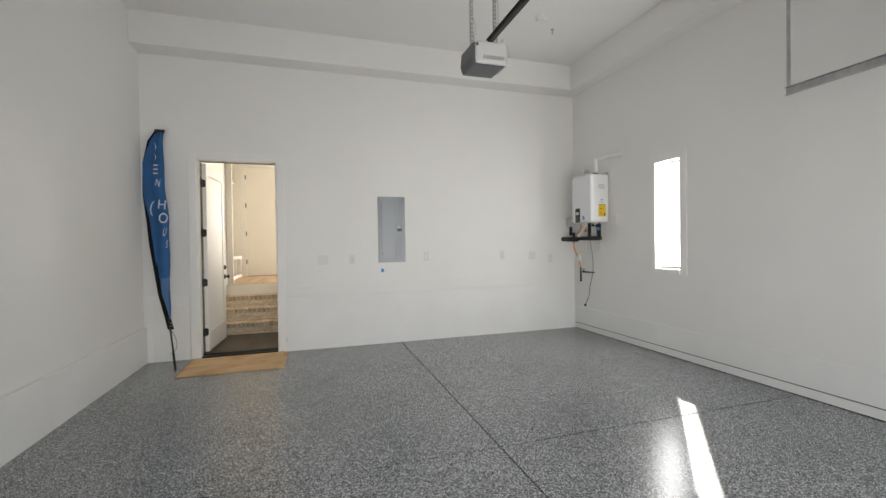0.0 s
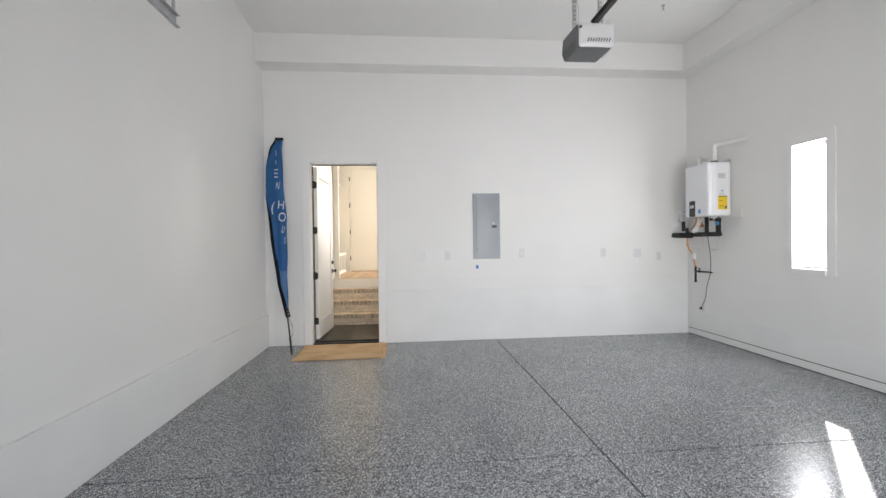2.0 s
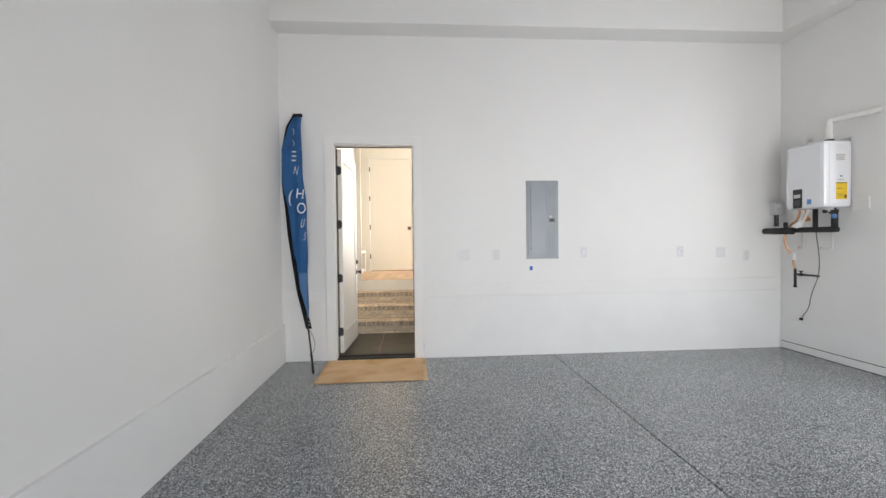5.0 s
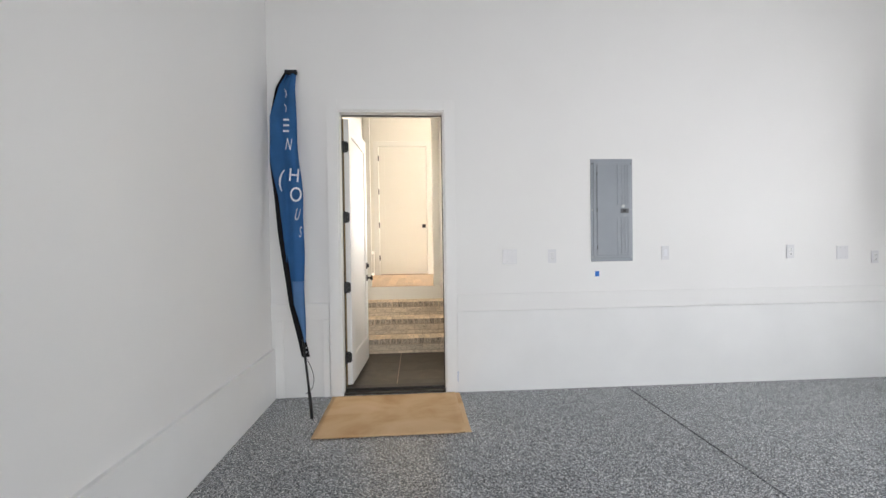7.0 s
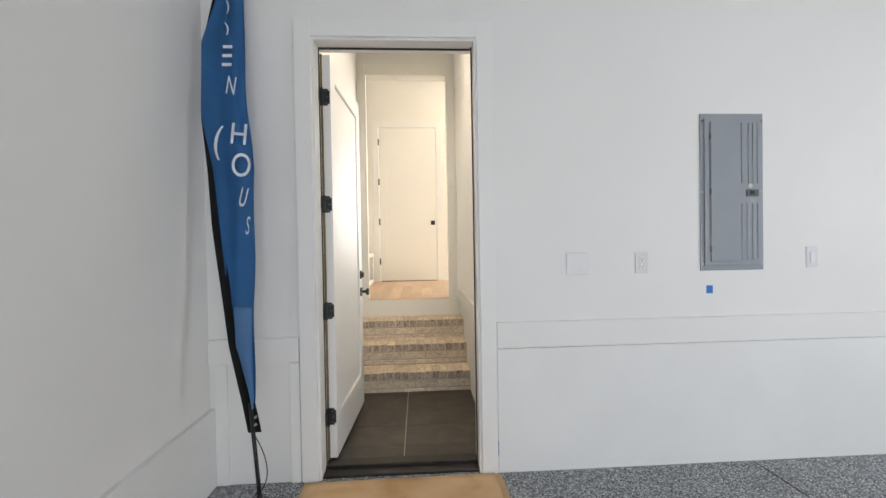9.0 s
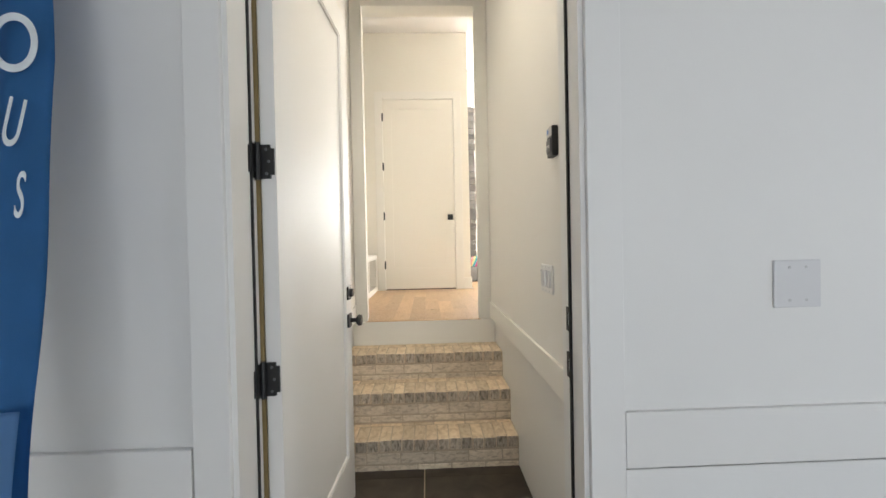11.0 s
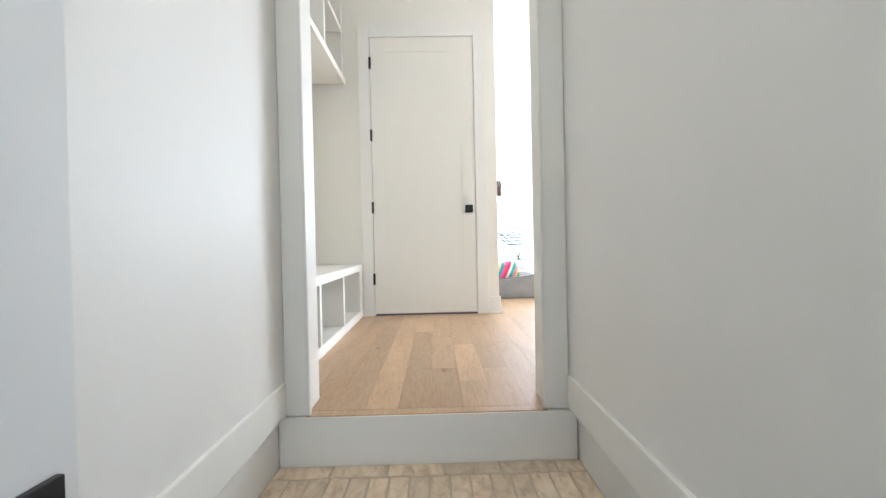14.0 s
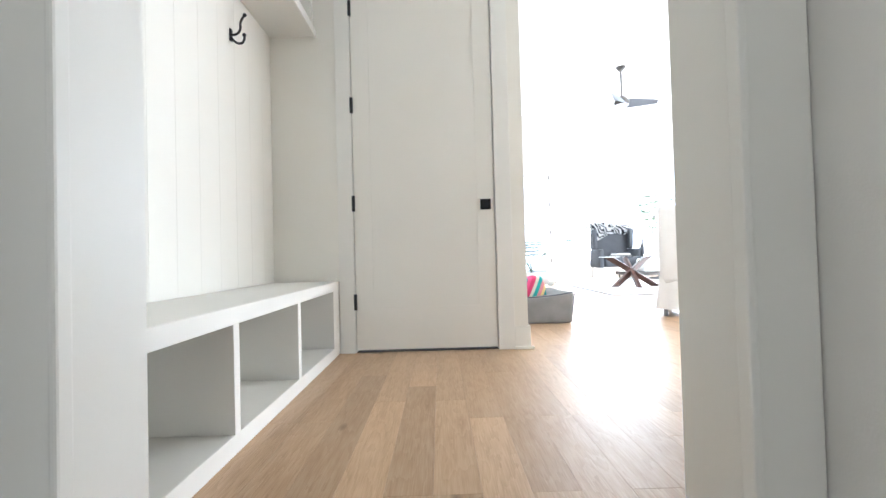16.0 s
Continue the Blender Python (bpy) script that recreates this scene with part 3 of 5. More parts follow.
part("jamb", boxes((OL - 0.02, OL, MY + 0.010, MY + 0.155, MF, OT + 0.02), (OR, OR + 0.02, MY + 0.010, MY + 0.155, MF, OT + 0.02), (OL, OR, MY + 0.010, MY + 0.155, OT, OT + 0.02)), HALLTRIM, opening)
structure("riser_board", boxes((PL + 0.003, PR - 0.006, MY - 0.038, MY - 0.024, 0.568, MF - 0.004), (PL + 0.003, PR - 0.006, MY - 0.024, MY, 0.40, MF - 0.004)), HALLTRIM, "white painted riser board under the upper doorway", "riser")
for nm, x0, x1 in (("baseboard_west", PV, PV + 0.014), ("baseboard_east", PU - 0.014, PU)):
    structure(nm, boxes((x0, x1, WF + 0.06, MY - 0.04, 0.765, 0.885), bevel=0.004), HALLTRIM, "white painted skirting board along the steps", "baseboard")

# ---- structure: upper hall ----
structure("wall_alcove_west", boxes((ML - 0.12, ML, MY + 0.14, MB + 0.14, MF - 0.2, MC + 0.1)), HALLCREAM, "warm white wall behind the bench", "wall")
HX0, HX1, HT = -1.349, -0.440, 3.206
WE = -0.246
# Out-of-view stub, added to keep the side daylight off jamb and passage.
structure("stair_light_block", boxes((0.30, 0.42, MY + 0.142, 9.25, MF - 0.1, LC + 0.05)), HALLCREAM, "unseen wall stub added to block side daylight from the stair opening", "wall")
structure("wall_hall_north", boxes((ML, HX0 - 0.02, MB, MB + 0.12, MF - 0.1, MC + 0.1), (HX1 + 0.02, WE, MB, MB + 0.12, MF - 0.1, MC + 0.1), (HX0 - 0.02, HX1 + 0.02, MB, MB + 0.12, HT + 0.02, MC + 0.1)), HALLCREAM,
    "warm white wall with a closed door", "wall")
structure("ceiling_hall", boxes((ML - 0.12, WE, MY + 0.14, MB + 0.12, MC, MC + 0.1)), CEIL, "white hall ceiling", "ceiling")
structure("ceiling_living", boxes((WE - 1.2, LX, MB + 0.121, LY, LC, LC + 0.1), (WE + 0.001, LX, MY + 0.14, MB + 0.12, LC, LC + 0.1)), CEIL, "white living room ceiling", "ceiling")
structure("wall_beam", boxes((WE + 0.001, WE + 0.10, MY + 0.14, MB, MC, LC), (ML, WE, MB + 0.001, MB + 0.12, MC + 0.1, LC)), HALLCREAM, "white wall above the hall", "wall")
door2 = tagged(new("door_3"), "closed tall white one-panel door with black square knob", "door", kind="structure")
DY = MB - 0.004
gx0, gx1, gz0, gz1 = HX0 + 0.115, HX1 - 0.115, MF + 0.285, HT - 0.125
part("door_leaf", boxes((HX0 + 0.003, gx0, DY, DY + 0.04, MF + 0.018, HT), (gx1, HX1 - 0.003, DY, DY + 0.04, MF + 0.018, HT), (gx0, gx1, DY, DY + 0.04, MF + 0.018, gz0), (gx0, gx1, DY, DY + 0.04, gz1, HT)), HALLDOOR, door2)
part("door_panel", boxes((gx0, gx1, DY + 0.006, DY + 0.03, gz0, gz1)), HALLDOOR, door2)
part("jamb", boxes((HX0 - 0.02, HX0 - 0.002, DY + 0.006, MB + 0.12, MF, HT + 0.02), (HX1 + 0.002, HX1 + 0.02, DY + 0.006, MB + 0.12, MF, HT + 0.02), (HX0, HX1, DY + 0.006, MB + 0.12, HT + 0.004, HT + 0.02)), HALLTRIM, door2)
part("casing", boxes((HX0 - 0.10, HX0 - 0.003, DY - 0.012, MB, MF, HT + 0.10), bevel=0.003), HALLTRIM, door2)
part("casing", boxes((HX1 + 0.003, HX1 + 0.105, DY - 0.012, MB, MF, HT + 0.10), bevel=0.003), HALLTRIM, door2)
part("head_casing", boxes((HX0 - 0.003, HX1 + 0.003, DY - 0.012, MB, HT + 0.004, HT + 0.10), bevel=0.003), HALLTRIM, door2)
# Shade below the leaf, laid in as a black strip.
part("undercut_strip", boxes((HX0, HX1, DY + 0.01, DY + 0.1, MF, MF + 0.004)), RUBBER, door2, "black strip standing for the shade under the door")
for z in (1.080, 1.712, 2.348, 2.982):
    part("hinge", rods(((HX0 - 0.001, DY - 0.007, z - 0.05), (HX0 - 0.001, DY - 0.007, z + 0.05), 0.0105)), BLACK, door2, "black metal hinge")
b = boxes((-0.499 - 0.034, -0.499 + 0.034, DY - 0.010, DY, 1.688 - 0.034, 1.688 + 0.034), bevel=0.002)
rod(b, (-0.499, DY - 0.01, 1.688), (-0.499, DY - 0.045, 1.688), 0.011)
rod(b, (-0.499, DY - 0.04, 1.688), (-0.499, DY - 0.06, 1.688), 0.024, 0.027, 24)
part("door_knob", b, BLACK, door2, "square-plate black knob")
structure("baseboard_hall", boxes((HX1 + 0.105, WE + 0.012, MB - 0.016, MB, MF, MF + 0.145), (WE, WE + 0.016, MB, MB + 0.136, MF, MF + 0.145), (HX1 + 0.105, WE + 0.03, MB - 0.032, MB - 0.016, MF, MF + 0.018), bevel=0.003), HALLTRIM, "white baseboard at the wall end", "baseboard")

# ---- structure: living room ----
structure("wall_living_west", boxes((WE - 1.32, WE - 1.2, MB + 0.121, LY, MF - 0.2, LC + 0.1)), WALL, "white living room wall", "wall")
LWX = ((0.72, 1.90, MF, 3.32), (2.25, 4.25, MF + 0.35, 3.7), (4.55, 6.9, MF + 0.35, 3.7))
rows = [(WE - 1.2, 0.72, LY, LY + 0.15, MF - 0.2, LC + 0.1), (1.90, 2.25, LY, LY + 0.15, MF - 0.2, LC + 0.1), (4.25, 4.55, LY, LY + 0.15, MF - 0.2, LC + 0.1), (6.9, LX, LY, LY + 0.15, MF - 0.2, LC + 0.1)]
for x0, x1, z0, z1 in LWX:
    rows += [(x0, x1, LY, LY + 0.15, z1, LC + 0.1), (x0, x1, LY, LY + 0.15, MF - 0.2, z0)]
structure("wall_living_north", boxes(*rows), WALL, "white living room wall with tall windows", "wall")
structure("wall_living_east", boxes((LX, LX + 0.15, MY, 10.2, MF - 0.2, LC + 0.1), (LX, LX + 0.15, 15.2, LY + 0.15, MF - 0.2, LC + 0.1), (LX, LX + 0.15, 10.2, 15.2, 3.7, LC + 0.1), (LX, LX + 0.15, 10.2, 15.2, MF - 0.2, MF + 0.3)), WALL, "white living room wall with a wide window", "wall")


def window_thing(name, x0, x1, z0, z1, mullions, door_like=False):
    w = tagged(new(name), "white-framed glazed patio door with dark hinges" if door_like else "tall white-framed living room window", "door" if door_like else "window", kind="structure")
    y0, y1 = LY + 0.03, LY + 0.09
    f = 0.09 if door_like else 0.05
    part("window_frame", boxes((x0, x0 + f, y0, y1, z0, z1), (x1 - f, x1, y0, y1, z0, z1), (x0 + f, x1 - f, y0, y1, z0, z0 + f * 1.6), (x0 + f, x1 - f, y0, y1, z1 - f, z1), bevel=0.003), TRIM, w)
    n = mullions + 1
    step = (x1 - x0 - 2 * f) / n
    for i in range(n):
        a = x0 + f + i * step
        if i:
            part("mullion", boxes((a - 0.02, a + 0.02, y0, y1, z0 + f * 1.6, z1 - f)), TRIM, w)
        p = part("pane", boxes((a + (0.02 if i else 0), a + step - (0.02 if i < n - 1 else 0), y0 + 0.025, y0 + 0.031, z0 + f * 1.6, z1 - f)), GLASS, w)
        p.visible_shadow = False
    if door_like:
        for z in (1.19, 1.88, 2.56, 3.22):
            part("hinge", rods(((x1 + 0.006, LY - 0.006, z - 0.05), (x1 + 0.006, LY - 0.006, z + 0.05), 0.010)), BLACK, w, "dark metal hinge")
    return w


window_thing("door_4", *LWX[0], 0, True)
window_thing("window_2", *LWX[1], 1)
window_thing("window_3", *LWX[2], 1)


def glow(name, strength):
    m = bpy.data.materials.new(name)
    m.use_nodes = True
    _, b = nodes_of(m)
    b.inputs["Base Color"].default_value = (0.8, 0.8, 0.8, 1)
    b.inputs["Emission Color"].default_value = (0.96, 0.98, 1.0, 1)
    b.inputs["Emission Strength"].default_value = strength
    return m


# Self-lit boards added outside, so that the windows show white.
GLOWBOARD = glow("glowing_backdrop", 2.0)
structure("backdrop_east", boxes((GR + 3.4, GR + 3.45, -2, 14, -0.02, 3.9)), GLOWBOARD, "glowing white board standing for daylight outside the garage window", "sky")
structure("backdrop_north", boxes((-4, 14, LY + 6.5, LY + 6.55, -0.02, 5.6)), GLOWBOARD, "glowing white board standing for daylight outside the living room", "sky")
structure("backdrop_far_east", boxes((LX + 5.0, LX + 5.05, 7, LY + 6, -0.02, 4.8)), GLOWBOARD, "glowing white board standing for daylight outside the unseen wide window", "sky")


# ---- garage things ----
def plate(name, label, category, x0, x1, z0, z1, kind="blank"):
    """Wall plate on the far wall, facing -y."""
    y = GF
    ob = thing(name, label, category)
    part("cover", boxes((x0, x1, y - 0.007, y, z0, z1), bevel=0.003), PLATE, ob)
    cx, cz = (x0 + x1) / 2, (z0 + z1) / 2
    if kind == "outlet":
        for dz in (-0.021, 0.021):
            part("socket", boxes((cx - 0.017, cx + 0.017, y - 0.010, y - 0.006, cz + dz - 0.014, cz + dz + 0.014), bevel=0.004), PLASTIC, ob)
            part("slot", boxes((cx - 0.009, cx - 0.006, y - 0.0108, y - 0.0095, cz + dz - 0.003, cz + dz + 0.007), (cx + 0.006, cx + 0.009, y - 0.0108, y - 0.0095, cz + dz - 0.003, cz + dz + 0.007),
                 (cx - 0.003, cx + 0.003, y - 0.0108, y - 0.0095, cz + dz - 0.011, cz + dz - 0.006)), INK, ob, "dark outlet slots")
    if kind == "rocker":
        part("rocker", boxes((cx - 0.016, cx + 0.016, y - 0.013, y - 0.006, cz - 0.033, cz + 0.033), bevel=0.003), HEATER, ob, "glossy white rocker")
    if kind == "double":
        for sx in (-0.033, 0.033):
            for sz in (-0.045, 0.045):
                part("screw", rods(((cx + sx * 0.7, y - 0.0085, cz + sz), (cx + sx * 0.7, y - 0.006, cz + sz), 0.004)), LIGHTGREY, ob)
    return ob


plate("blank_plate", "square white blank cover plate on the wall", "wall plate", 0.134, 0.266, 1.155, 1.285, "double")
plate("wall_outlet", "white duplex wall outlet beside the blank plate", "outlet", 0.553, 0.630, 1.155, 1.280, "outlet")
plate("wall_switch", "white rocker switch beside the breaker panel", "switch", 1.630, 1.702, 1.168, 1.297, "rocker")
plate("wall_outlet", "white duplex wall outlet on the far wall", "outlet", 2.856, 2.934, 1.160, 1.290, "outlet")
plate("blank_plate", "white blank cover plate towards the corner", "wall plate", 3.364, 3.480, 1.145, 1.270, "double")
plate("wall_outlet", "white wall outlet near the corner", "outlet", 3.72, 3.79, 1.10, 1.22, "outlet")

panel = thing("breaker_panel", "grey metal electrical breaker panel with ribbed door", "breaker panel")
X0, X1, Z0, Z1 = 0.957, 1.353, 1.162, 2.104
part("frame", boxes((X0, X1, GF - 0.008, GF, Z0, Z1), (X0 + 0.022, X1 - 0.022, GF - 0.020, GF - 0.008, Z0 + 0.03, Z1 - 0.03), bevel=0.004), PANELGREY, panel)
part("door", boxes((X0 + 0.055, X1 - 0.045, GF - 0.028, GF - 0.020, Z0 + 0.055, Z1 - 0.05), bevel=0.003), PANELGREY, panel)
for x in (X1 - 0.150, X1 - 0.118, X1 - 0.112, X1 - 0.083, X1 - 0.077, X1 - 0.052):
    part("rib", boxes((x - 0.003, x + 0.003, GF - 0.033, GF - 0.027, Z0 + 0.065, Z0 + 0.40), bevel=0.002), PANELGREY, panel)
for x in (X1 - 0.150, X1 - 0.108, X1 - 0.080, X1 - 0.052):
    part("rib", boxes((x - 0.003, x + 0.003, GF - 0.033, GF - 0.027, Z0 + 0.52, Z1 - 0.06), bevel=0.002), PANELGREY, panel)
latch = part("latch", boxes((X1 - 0.125, X1 - 0.050, GF - 0.036, GF - 0.027, 1.604, 1.646), bevel=0.003), GREYPL, panel, "dark latch")
part("latch_button", boxes((X1 - 0.105, X1 - 0.078, GF - 0.041, GF - 0.035, 1.614, 1.638), bevel=0.002), BLACK, latch)
part("sticker", rods(((X1 - 0.098, GF - 0.0295, 1.668), (X1 - 0.098, GF - 0.0275, 1.668), 0.014)), LIGHTGREY, panel, "round pale sticker")
for z in (Z0 + 0.13, 1.635, Z1 - 0.14):
    part("hinge", rods(((X0 + 0.053, GF - 0.026, z - 0.018), (X0 + 0.053, GF - 0.026, z + 0.018), 0.005)), GREYPL, panel)
# Not cut in: a dark strip gives the hinge gap its shade.
part("hinge_gap_strip", boxes((X0 + 0.0495, X0 + 0.0515, GF - 0.0215, GF - 0.0200, Z0 + 0.20, Z1 - 0.06)), GREYPL, panel, "dark strip standing for the shaded gap along the hinge side")
for x in (X0 + 0.014, X1 - 0.014):
    for z in (Z0 + 0.04, 1.635, Z1 - 0.045):
        part("screw", rods(((x, GF - 0.011, z), (x, GF - 0.007, z), 0.006)), STEEL if z < 2 else INK, panel)

tape = thing("tape_scrap", "scrap of blue painter's tape on the wall", "tape")
part("strip", boxes((0.996, 1.035, GF - 0.0015, GF, 1.024, 1.072)), TAPE, tape)
tape = thing("tape_scrap", "strip of blue painter's tape at the casing foot", "tape")
part("strip", boxes((DR + 0.109, DR + 0.1112, GF - 0.021, GF - 0.0125, 0.10, 0.19)), TAPE, tape)

# mat
mat = thing("door_mat", "worn tan mat with a curled edge before the door", "mat")


def sheet(x0, x1, y0, y1, z, th, curl=0.0, turn=0.0, seed=1, n=26, m=18):
    """A slightly wavy sheet lying flat."""
    b = bmesh.new()
    c, s = math.cos(radians(turn)), math.sin(radians(turn))
    mx, my = (x0 + x1) / 2, (y0 + y1) / 2
    grid = []
    for lay_ in (0, 1):
        g = []
        for i in range(n + 1):
            for j in range(m + 1):
                u, v = i / n, j / m
                x, y = x0 + (x1 - x0) * u - mx, y0 + (y1 - y0) * v - my
                w = noise.noise(Vector((x * 3, y * 3, seed))) * 0.0022 + 0.0022
                e = max(0.0, u - 0.94) / 0.06
                y += noise.noise(Vector((x * 9, seed, 2))) * 0.004 * (abs(v - 0.5) > 0.49)
                x += noise.noise(Vector((y * 6, seed, 7))) * 0.006 * (u > 0.99)
                h = z + w + curl * e * e * (0.6 + 0.4 * math.sin(v * 5)) + (th if lay_ else 0)
                g.append(b.verts.new((mx + x * c - y * s, my + x * s + y * c, h)))
        grid.append(g)
    k = m + 1
    for i in range(n):
        for j in range(m):
            a = i * k + j
            b.faces.new([grid[1][q] for q in (a, a + k, a + k + 1, a + 1)])
            b.faces.new([grid[0][q] for q in (a, a + 1, a + k + 1, a + k)])
    rim = [j for j in range(m + 1)] + [i * k + m for i in range(1, n + 1)] + [n * k + j for j in range(m - 1, -1, -1)] + [i * k for i in range(n - 1, 0, -1)]
    for p, q in zip(rim, rim[1:] + rim[:1]):
        b.faces.new((grid[0][p], grid[0][q], grid[1][q], grid[1][p]))
    bmesh.ops.recalc_face_normals(b, faces=b.faces[:])
    return b


part("mat_sheet", sheet(-1.40, -0.315, 5.085, 5.885, 0.003, 0.005, 0.010, 0.4), MAT, mat, smooth=True)
part("under_layer", sheet(-0.42, -0.275, 5.10, 5.89, 0.0005, 0.002, 0.0, 0.4, 4, 8, 18), MAT, mat, "pale curled under-layer")

# feather flag leaning in the corner
flag = thing("feather_flag", "blue feather flag on a black pole leaning in the corner", "flag")
FZ = (0.46, 0.584, 0.869, 1.067, 1.464, 1.753, 2.045, 2.453, 2.72, 2.868)
FA = (-1.571, -1.601, -1.679, -1.713, -1.786, -1.821, -1.868, -1.878, -1.835, -1.757)
FB = (-1.520, -1.541, -1.552, -1.560, -1.574, -1.583, -1.619, -1.656, -1.668, -1.663)
FS = (1.00, 0.80, 0.24, 0.18, 0.22, 0.16, 0.06, 0.03, 0.20, 0.30)


def flag_y(z):
    return 5.459 + 0.145 * z


def at_z(table, z):
    return float(np.interp(z, FZ, table))


def flag_sheet(lo, hi, z0, z1, fold, dy, n=70, m=14, seed=0.0):
    """Cloth between two edges, given as functions of the height; gathered into upright folds."""
    b = bmesh.new()
    rows_ = []
    for i in range(n + 1):
        z = z0 + (z1 - z0) * i / n
        a, c = lo(z), hi(z)
        row = []
        for j in range(m + 1):
            u = j / m
            x = a + (c - a) * u
            f = fold * math.sin(u * 7.5 + 1.2 * math.sin(z * 2.1 + seed) + seed) + 0.5 * fold * noise.noise(Vector((x * 9, z * 2.5, seed)))
            row.append(b.verts.new((x + 0.004 * math.sin(z * 11 + seed) * (j == m), flag_y(z) + dy + f, z)))
        rows_.append(row)
    for i in range(n):
        for j in range(m):
            b.faces.new((rows_[i][j], rows_[i][j + 1], rows_[i + 1][j + 1], rows_[i + 1][j]))
    ext = bmesh.ops.solidify(b, geom=b.faces[:], thickness=0.0015)
    return b


def sleeve_edge(z):
    a, c = at_z(FA, z), at_z(FB, z)
    return a + (c - a) * at_z(FS, z)


part("cloth", flag_sheet(sleeve_edge, lambda z: at_z(FB, z), 0.60, 2.83, 0.018, 0.0), FLAG, flag, smooth=True)
part("lower_fold", flag_sheet(lambda z: sleeve_edge(z) + 0.03 * max(0.0, (z - 0.75)) * 3.0 + 0.008, lambda z: at_z(FB, z) + 0.004, 0.58, 1.06, 0.004, -0.024, 30, 8, 1.0), FLAGLIGHT, flag, "lighter blue folded hem", True)
part("sleeve", flag_sheet(lambda z: at_z(FA, z), lambda z: sleeve_edge(z) + 0.012, 0.46, 2.86, 0.004, 0.010, 70, 5, 2.0), BLACKCLOTH, flag, "black pole sleeve", True)
tip = bmesh.new()
box(tip, -1.760, -1.655, flag_y(2.85) - 0.016, flag_y(2.85) + 0.022, 2.832, 2.868, 0.008)
part("tip_cover", tip, BLACKCLOTH, flag, "black end cap")
b = bmesh.new()
rod(b, (-1.480, 5.461, 0.0), (-1.503, 5.487, 0.19), 0.013)
rod(b, (-1.503, 5.487, 0.19), (-1.560, 5.545, 0.60), 0.0095)
part("pole", b, BLACK, flag, "black metal pole", True)
bent("tie_cord", [(-1.53, 5.51, 0.46), (-1.49, 5.50, 0.40), (-1.462, 5.49, 0.30), (-1.475, 5.48, 0.23), (-1.505, 5.475, 0.20), (-1.53, 5.48, 0.185)], 0.0025, BLACK, flag, "thin black tie cord")
bent("tie_cord", [(-1.535, 5.50, 0.46), (-1.520, 5.495, 0.36), (-1.50, 5.485, 0.28), (-1.515, 5.48, 0.19)], 0.002, BLACK, flag)
for z in (0.50, 0.535):
    part("eyelet", rods(((-1.532, flag_y(z) - 0.006, z), (-1.532, flag_y(z) + 0.006, z), 0.006)), STEEL, flag)


def letter(ch, x, z, size, lean=0.0, squeeze=1.0):
    words(ch, size, Matrix.Translation((x, flag_y(z) - 0.027, z)) @ pose(0, 0, 0, 90, 0, 0) @ pose(0, 0, 0, 0, 0, lean) @ Matrix.Diagonal((squeeze, 1, 1, 1)), FLAGWHITE, flag, name="letter")


letter(")", -1.738, 2.655, 0.085, 6, 0.9)
letter(")", -1.736, 2.525, 0.075, 8, 0.9)
for z in (2.415, 2.365, 2.315):
    part("letter_bar", boxes((-1.752, -1.704, flag_y(z) - 0.028, flag_y(z) - 0.0265, z - 0.008, z + 0.008)), FLAGWHITE, flag, "white printed letter stroke")
letter("N", -1.702, 2.195, 0.135, -10, 0.50)
letter("(", -1.758, 1.905, 0.19, -8, 0.8)
letter("H", -1.652, 1.930, 0.155, -6, 0.85)
letter("O", -1.634, 1.765, 0.170, -4, 0.75)
letter("U", -1.618, 1.600, 0.140, -14, 0.40)
letter("S", -1.590, 1.455, 0.130, -8, 0.32)


# ---- water heater ----
wh = thing("water_heater", "white wall-hung tankless water heater in the corner", "water heater")
HX, HY0, HY1, HZ0, HZ1 = GR - 0.335, 5.040, 5.500, 1.692, 2.395
part("body", boxes((HX, GR - 0.012, HY0, HY1, HZ0, HZ1), bevel=0.04), HEATER, wh, smooth=False)
part("wall_bracket", boxes((GR - 0.012, GR, HY0 + 0.03, HY1 - 0.03, HZ0 + 0.02, HZ1 + 0.035)), STEEL, wh)
part("front_seam", boxes((HX + 0.060, HX + 0.0625, HY0 - 0.001, HY0 + 0.001, HZ0 + 0.03, HZ1 - 0.03)), LIGHTGREY, wh)
ctl = part("control_panel", boxes((HX - 0.008, HX + 0.002, HY1 - 0.215, HY1 - 0.105, HZ0 + 0.012, HZ0 + 0.222), bevel=0.006), BLACK, wh, "black control panel")
part("display", boxes((HX - 0.0095, HX - 0.008, HY1 - 0.20, HY1 - 0.12, HZ0 + 0.125, HZ0 + 0.165)), LIGHTGREY, ctl, "small grey display")
part("keypad", boxes((HX - 0.0095, HX - 0.008, HY1 - 0.195, HY1 - 0.125, HZ0 + 0.04, HZ0 + 0.10)), INK, ctl)
part("maker_badge", boxes((HX - 0.002, HX + 0.001, HY1 - 0.32, HY1 - 0.27, HZ0 + 0.045, HZ0 + 0.10)), BLUELABEL, wh, "small blue and grey badge")
lab = part("warning_label", boxes((HX + 0.135, HX + 0.262, HY0 - 0.0015, HY0 + 0.001, HZ0 + 0.085, HZ0 + 0.262)), YELLOW, wh, "yellow warning label")
for a, b_, c, d in ((0.140, 0.257, 0.250, 0.258), (0.150, 0.200, 0.195, 0.201), (0.228, 0.252, 0.098, 0.132), (0.150, 0.215, 0.115, 0.119), (0.150, 0.215, 0.135, 0.139)):
    part("print_bar", boxes((HX + a, HX + b_, HY0 - 0.0022, HY0 - 0.0014, HZ0 + c, HZ0 + d)), INK, lab, "dark print bar")
